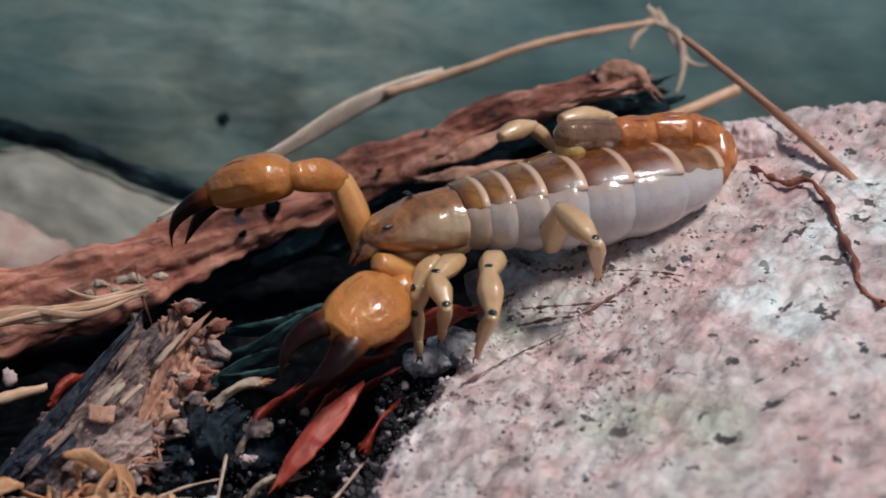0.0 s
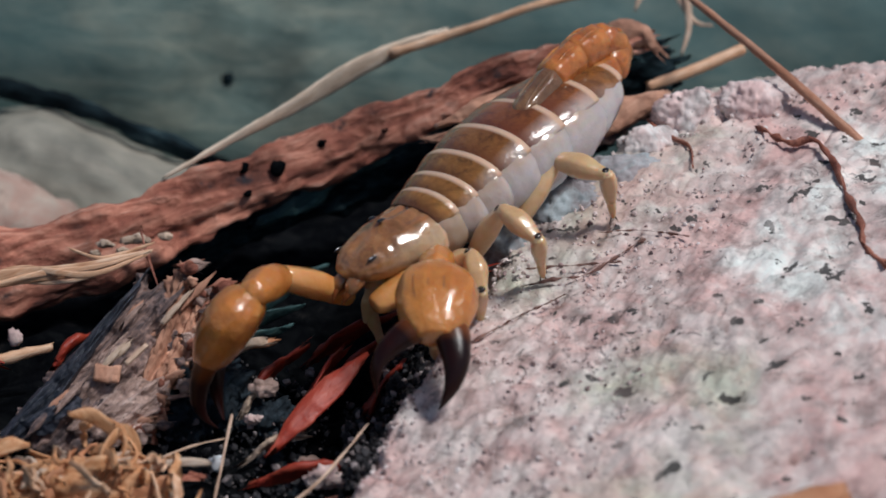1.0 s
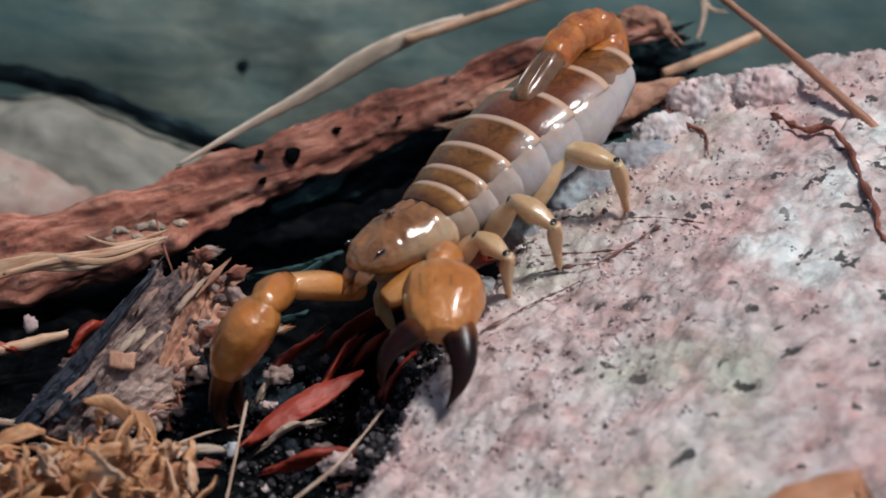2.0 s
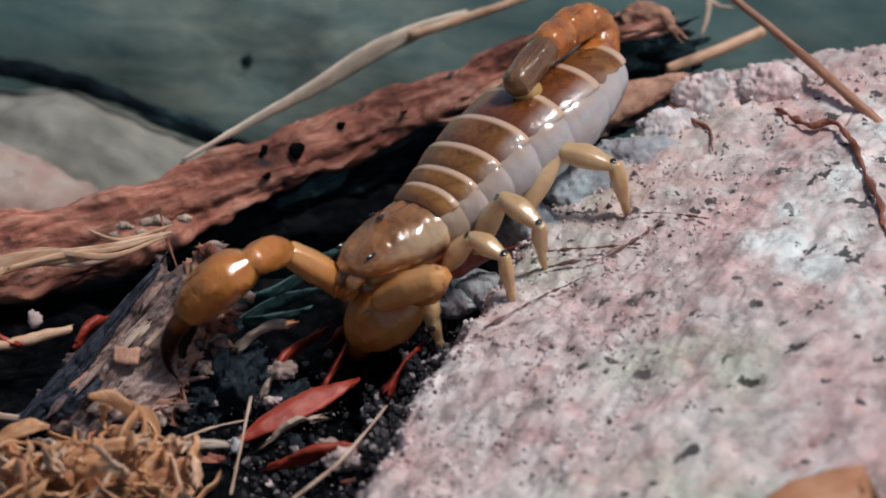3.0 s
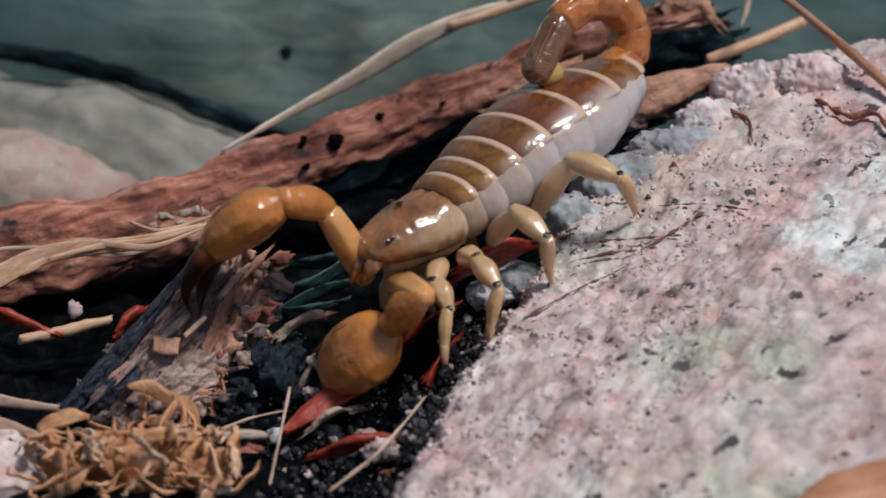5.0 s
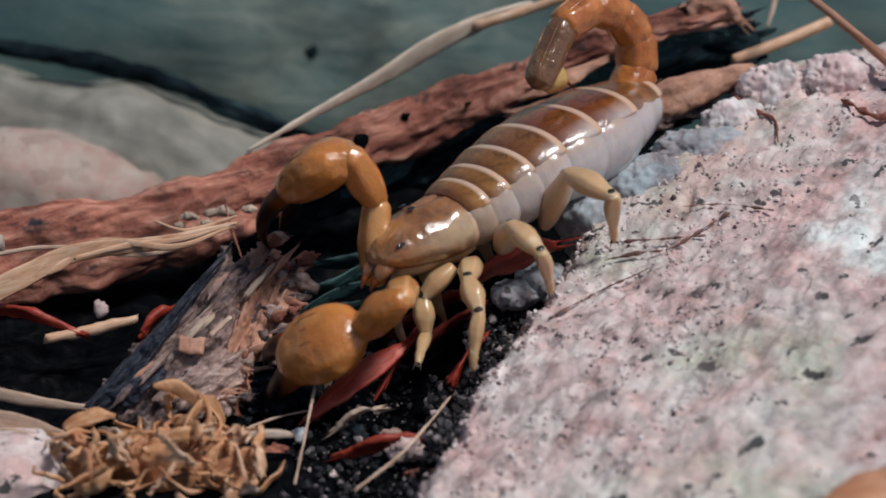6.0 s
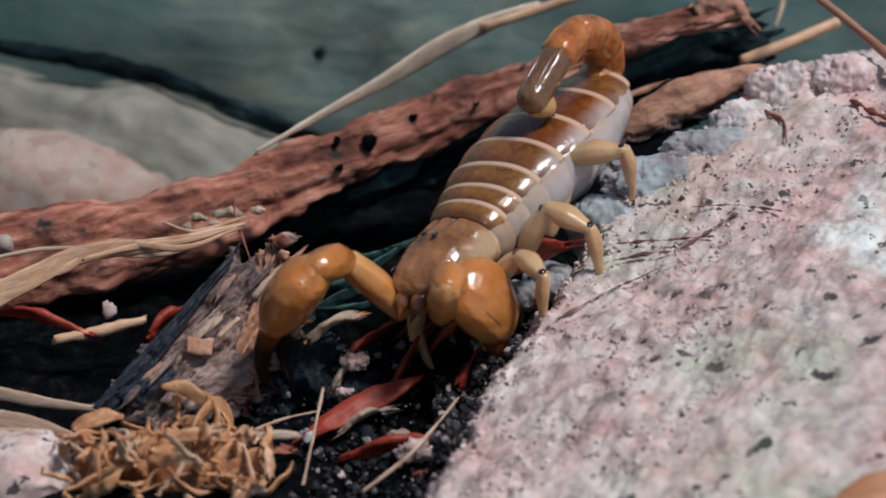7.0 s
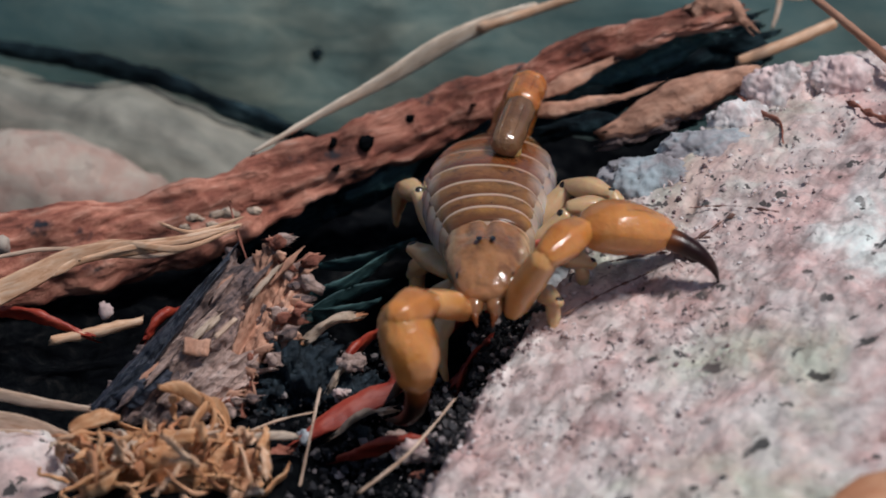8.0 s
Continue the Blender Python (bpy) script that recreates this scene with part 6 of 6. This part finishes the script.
# the right hind legs are drawn up at times: seconds, knee, ankle, foot
RIGHT_REACH = {3: [(0, (-1.09, -0.95, 0.78), (-1.59, -1.2, 0.8), (-1.97, -1.35, 0.38)),
             (0.5, (-1.49, -0.95, 0.41), (-2.02, -1.2, 0.34), (-2.36, -1.35, -0.12)),
             (1, (-0.75, -0.78, -0.5), (-1, -0.95, -0.75), (-1.1, -1, -1.4)),
             (6.2, (-0.75, -0.78, -0.5), (-1, -0.95, -0.75), (-1.1, -1, -1.4)),
             (6.5, (-1.98, -0.95, 0.91), (-2.82, -1.2, 0.61), (-3.01, -1.35, 0.1)),
             (6.9, (-0.75, -0.78, -0.5), (-1, -0.95, -0.75), (-1.1, -1, -1.4)),
             (8, (-0.75, -0.78, -0.5), (-1, -0.95, -0.75), (-1.1, -1, -1.4))],
               4: [(0, (-2.06, -0.95, 0.84), (-2.79, -1.2, 0.73), (-3.24, -1.35, 0.26)),
             (0.5, (-2.36, -0.95, 0.66), (-3.1, -1.2, 0.59), (-3.54, -1.35, 0.03)),
             (1, (-1.85, -0.95, 0), (-2.45, -1.2, -0.15), (-2.9, -1.4, -1)),
             (8, (-1.85, -0.95, 0), (-2.45, -1.2, -0.15), (-2.9, -1.4, -1))]}

PALM_UP = (0.0, -0.6, 0.8)     # in the world: where the back of a claw faces when it lies flat
PALM_EDGE = (0.0, 0.9, -0.42)  # and along which it is broad when it stands on edge
ON_EDGE = {1: ((7.1, 0.0), (7.5, 0.6), (7.8, 0.9)), -1: ((0.0, 1.0), (8.0, 1.0))}
# how far the movable finger of each claw stands open, in degrees
GAPE = {1: [(0.0, 10), (0.5, 6), (0.8, 38), (1.0, 44), (1.5, 46), (2.8, 34), (3.2, 8), (5.8, 6), (6.5, 6), (7.0, 20), (7.5, 42), (8.0, 24)],
        -1: [(0.0, 14), (0.5, 10), (1.5, 4), (6.0, 6), (7.0, 10), (8.0, 6)]}


def stretch(a, b, up):
    """The pose at a whose x axis points to b and whose z axis leans to up (centimetres)."""
    a, b, up = Vector(a), Vector(b), Vector(up)
    x = (b - a).normalized()
    y = up.cross(x).normalized()
    z = x.cross(y)
    m = Matrix((x, y, z)).transposed().to_4x4()
    m.translation = a * S
    return m


def motions():
    body = []
    for k, t in enumerate(TIMES):
        m = Matrix((FORWARD[k], LEFT[k], Vector(FORWARD[k]).cross(Vector(LEFT[k])))).transposed().to_4x4()
        m.translation = Vector(ORIGIN[k]) * S
        body.append((t, m))
    walk(scorpion, body)
    rows = {ob: [] for ob in (carapace, *segments, *tail)}
    for k, t in enumerate(TIMES):
        up = Vector((0, 0, 1))
        rows[carapace].append((t, stretch((0, 0, 0), HEAD[k], up)))
        line = spline([HEAD[k], (0, 0, 0), MIDDLE[k], END[k]], 60)
        run = np.concatenate([[0], np.cumsum([np.linalg.norm(line[i + 1] - line[i]) for i in range(59)])])
        start = float(np.interp(0.0, [p[0] for p in line[::-1]], run[::-1]))
        share = (run[-1] - start) / sum(SEG)
        spot = lambda w: [float(np.interp(start + w * share, run, [p[c] for p in line])) for c in range(3)]
        w = 0.0
        for i, ob in enumerate(segments):
            a, b = spot(w), spot(w + SEG[i])
            m = stretch(a, [2 * a[c] - b[c] for c in range(3)], up)
            rows[ob].append((t, m))
            w += SEG[i]
        joints = [TAIL_ROOT[k]] + [j[k] for j in TAIL_JOINTS]
        for i, ob in enumerate(tail):
            side = Vector(joints[i + 1]) - Vector(joints[i])
            rows[ob].append((t, stretch(joints[i], joints[i + 1], Vector((0, -1, 0)).cross(side))))
    for ob, r in rows.items():
        walk(ob, r)
    walk(pushed_flake, [(t, stretch([(a[i] + b[i]) / 2 for i in range(3)], b, (0, -0.5, 0.9))) for t, a, b in FLAKE_ENDS])
    for sy, joints in ((1, CLAW_LEFT), (-1, CLAW_RIGHT)):
        upper, fore, palm, gape = claws[sy]
        r = [[], [], []]
        for k, t in enumerate(TIMES):
            a, b, c, d = (j[k] for j in joints)
            back = body[k][1].to_3x3().inverted()
            edge = (Vector(d) - Vector(b)).cross(back @ Vector(PALM_EDGE)).normalized()
            if (body[k][1].to_3x3() @ edge).z < 0:
                edge = -edge
            up = (back @ Vector(PALM_UP)).lerp(edge, float(np.interp(t, *zip(*ON_EDGE[sy]))))
            r[0].append((t, stretch((SHOULDER[0], SHOULDER[1] * sy, SHOULDER[2]), a, (0, 0, 1))))
            r[1].append((t, stretch(a, b, (0.3, 0, 1))))
            r[2].append((t, stretch(b, [0.85 * c[i] + 0.15 * d[i] for i in range(3)], up)))
        for ob, q in zip((upper, fore, palm), r):
            walk(ob, q)
        walk(gape, [(t, at(1.04, -0.17 * sy, -0.01, 0, 10, -a * sy)) for t, a in GAPE[sy]])
    for n in (1, 2, 3, 4):
        for sy in (1, -1):
            hip = (HIPS[n][0], HIPS[n][1] * sy, HIPS[n][2])
            r = [[], [], []]
            for k, t in enumerate(TIMES):
                a, b, c = (LEGS_LEFT[n][i][k] for i in range(3)) if sy == 1 else RIGHT_STANCE[n]
                if sy == -1 and n in RIGHT_REACH:
                    when = [p[0] for p in RIGHT_REACH[n]]
                    a, b, c = [tuple(float(np.interp(t, when, [p[i][axis] for p in RIGHT_REACH[n]])) for axis in range(3)) for i in (1, 2, 3)]
                if sy == -1:
                    swing = 0.06 * math.sin(2.1 * t + n * 1.7)
                    a, b, c = [(p[0] + swing * f, p[1], p[2] + 0.3 * swing * f) for p, f in ((a, 0.5), (b, 0.9), (c, 1.2))]
                for q, p0, p1 in zip(r, (hip, a, b), (a, b, c)):
                    q.append((t, stretch(p0, p1, (0, 0.2 * sy, 1))))
            for ob, q in zip(legs[(n, sy)], r):
                walk(ob, q)


motions()
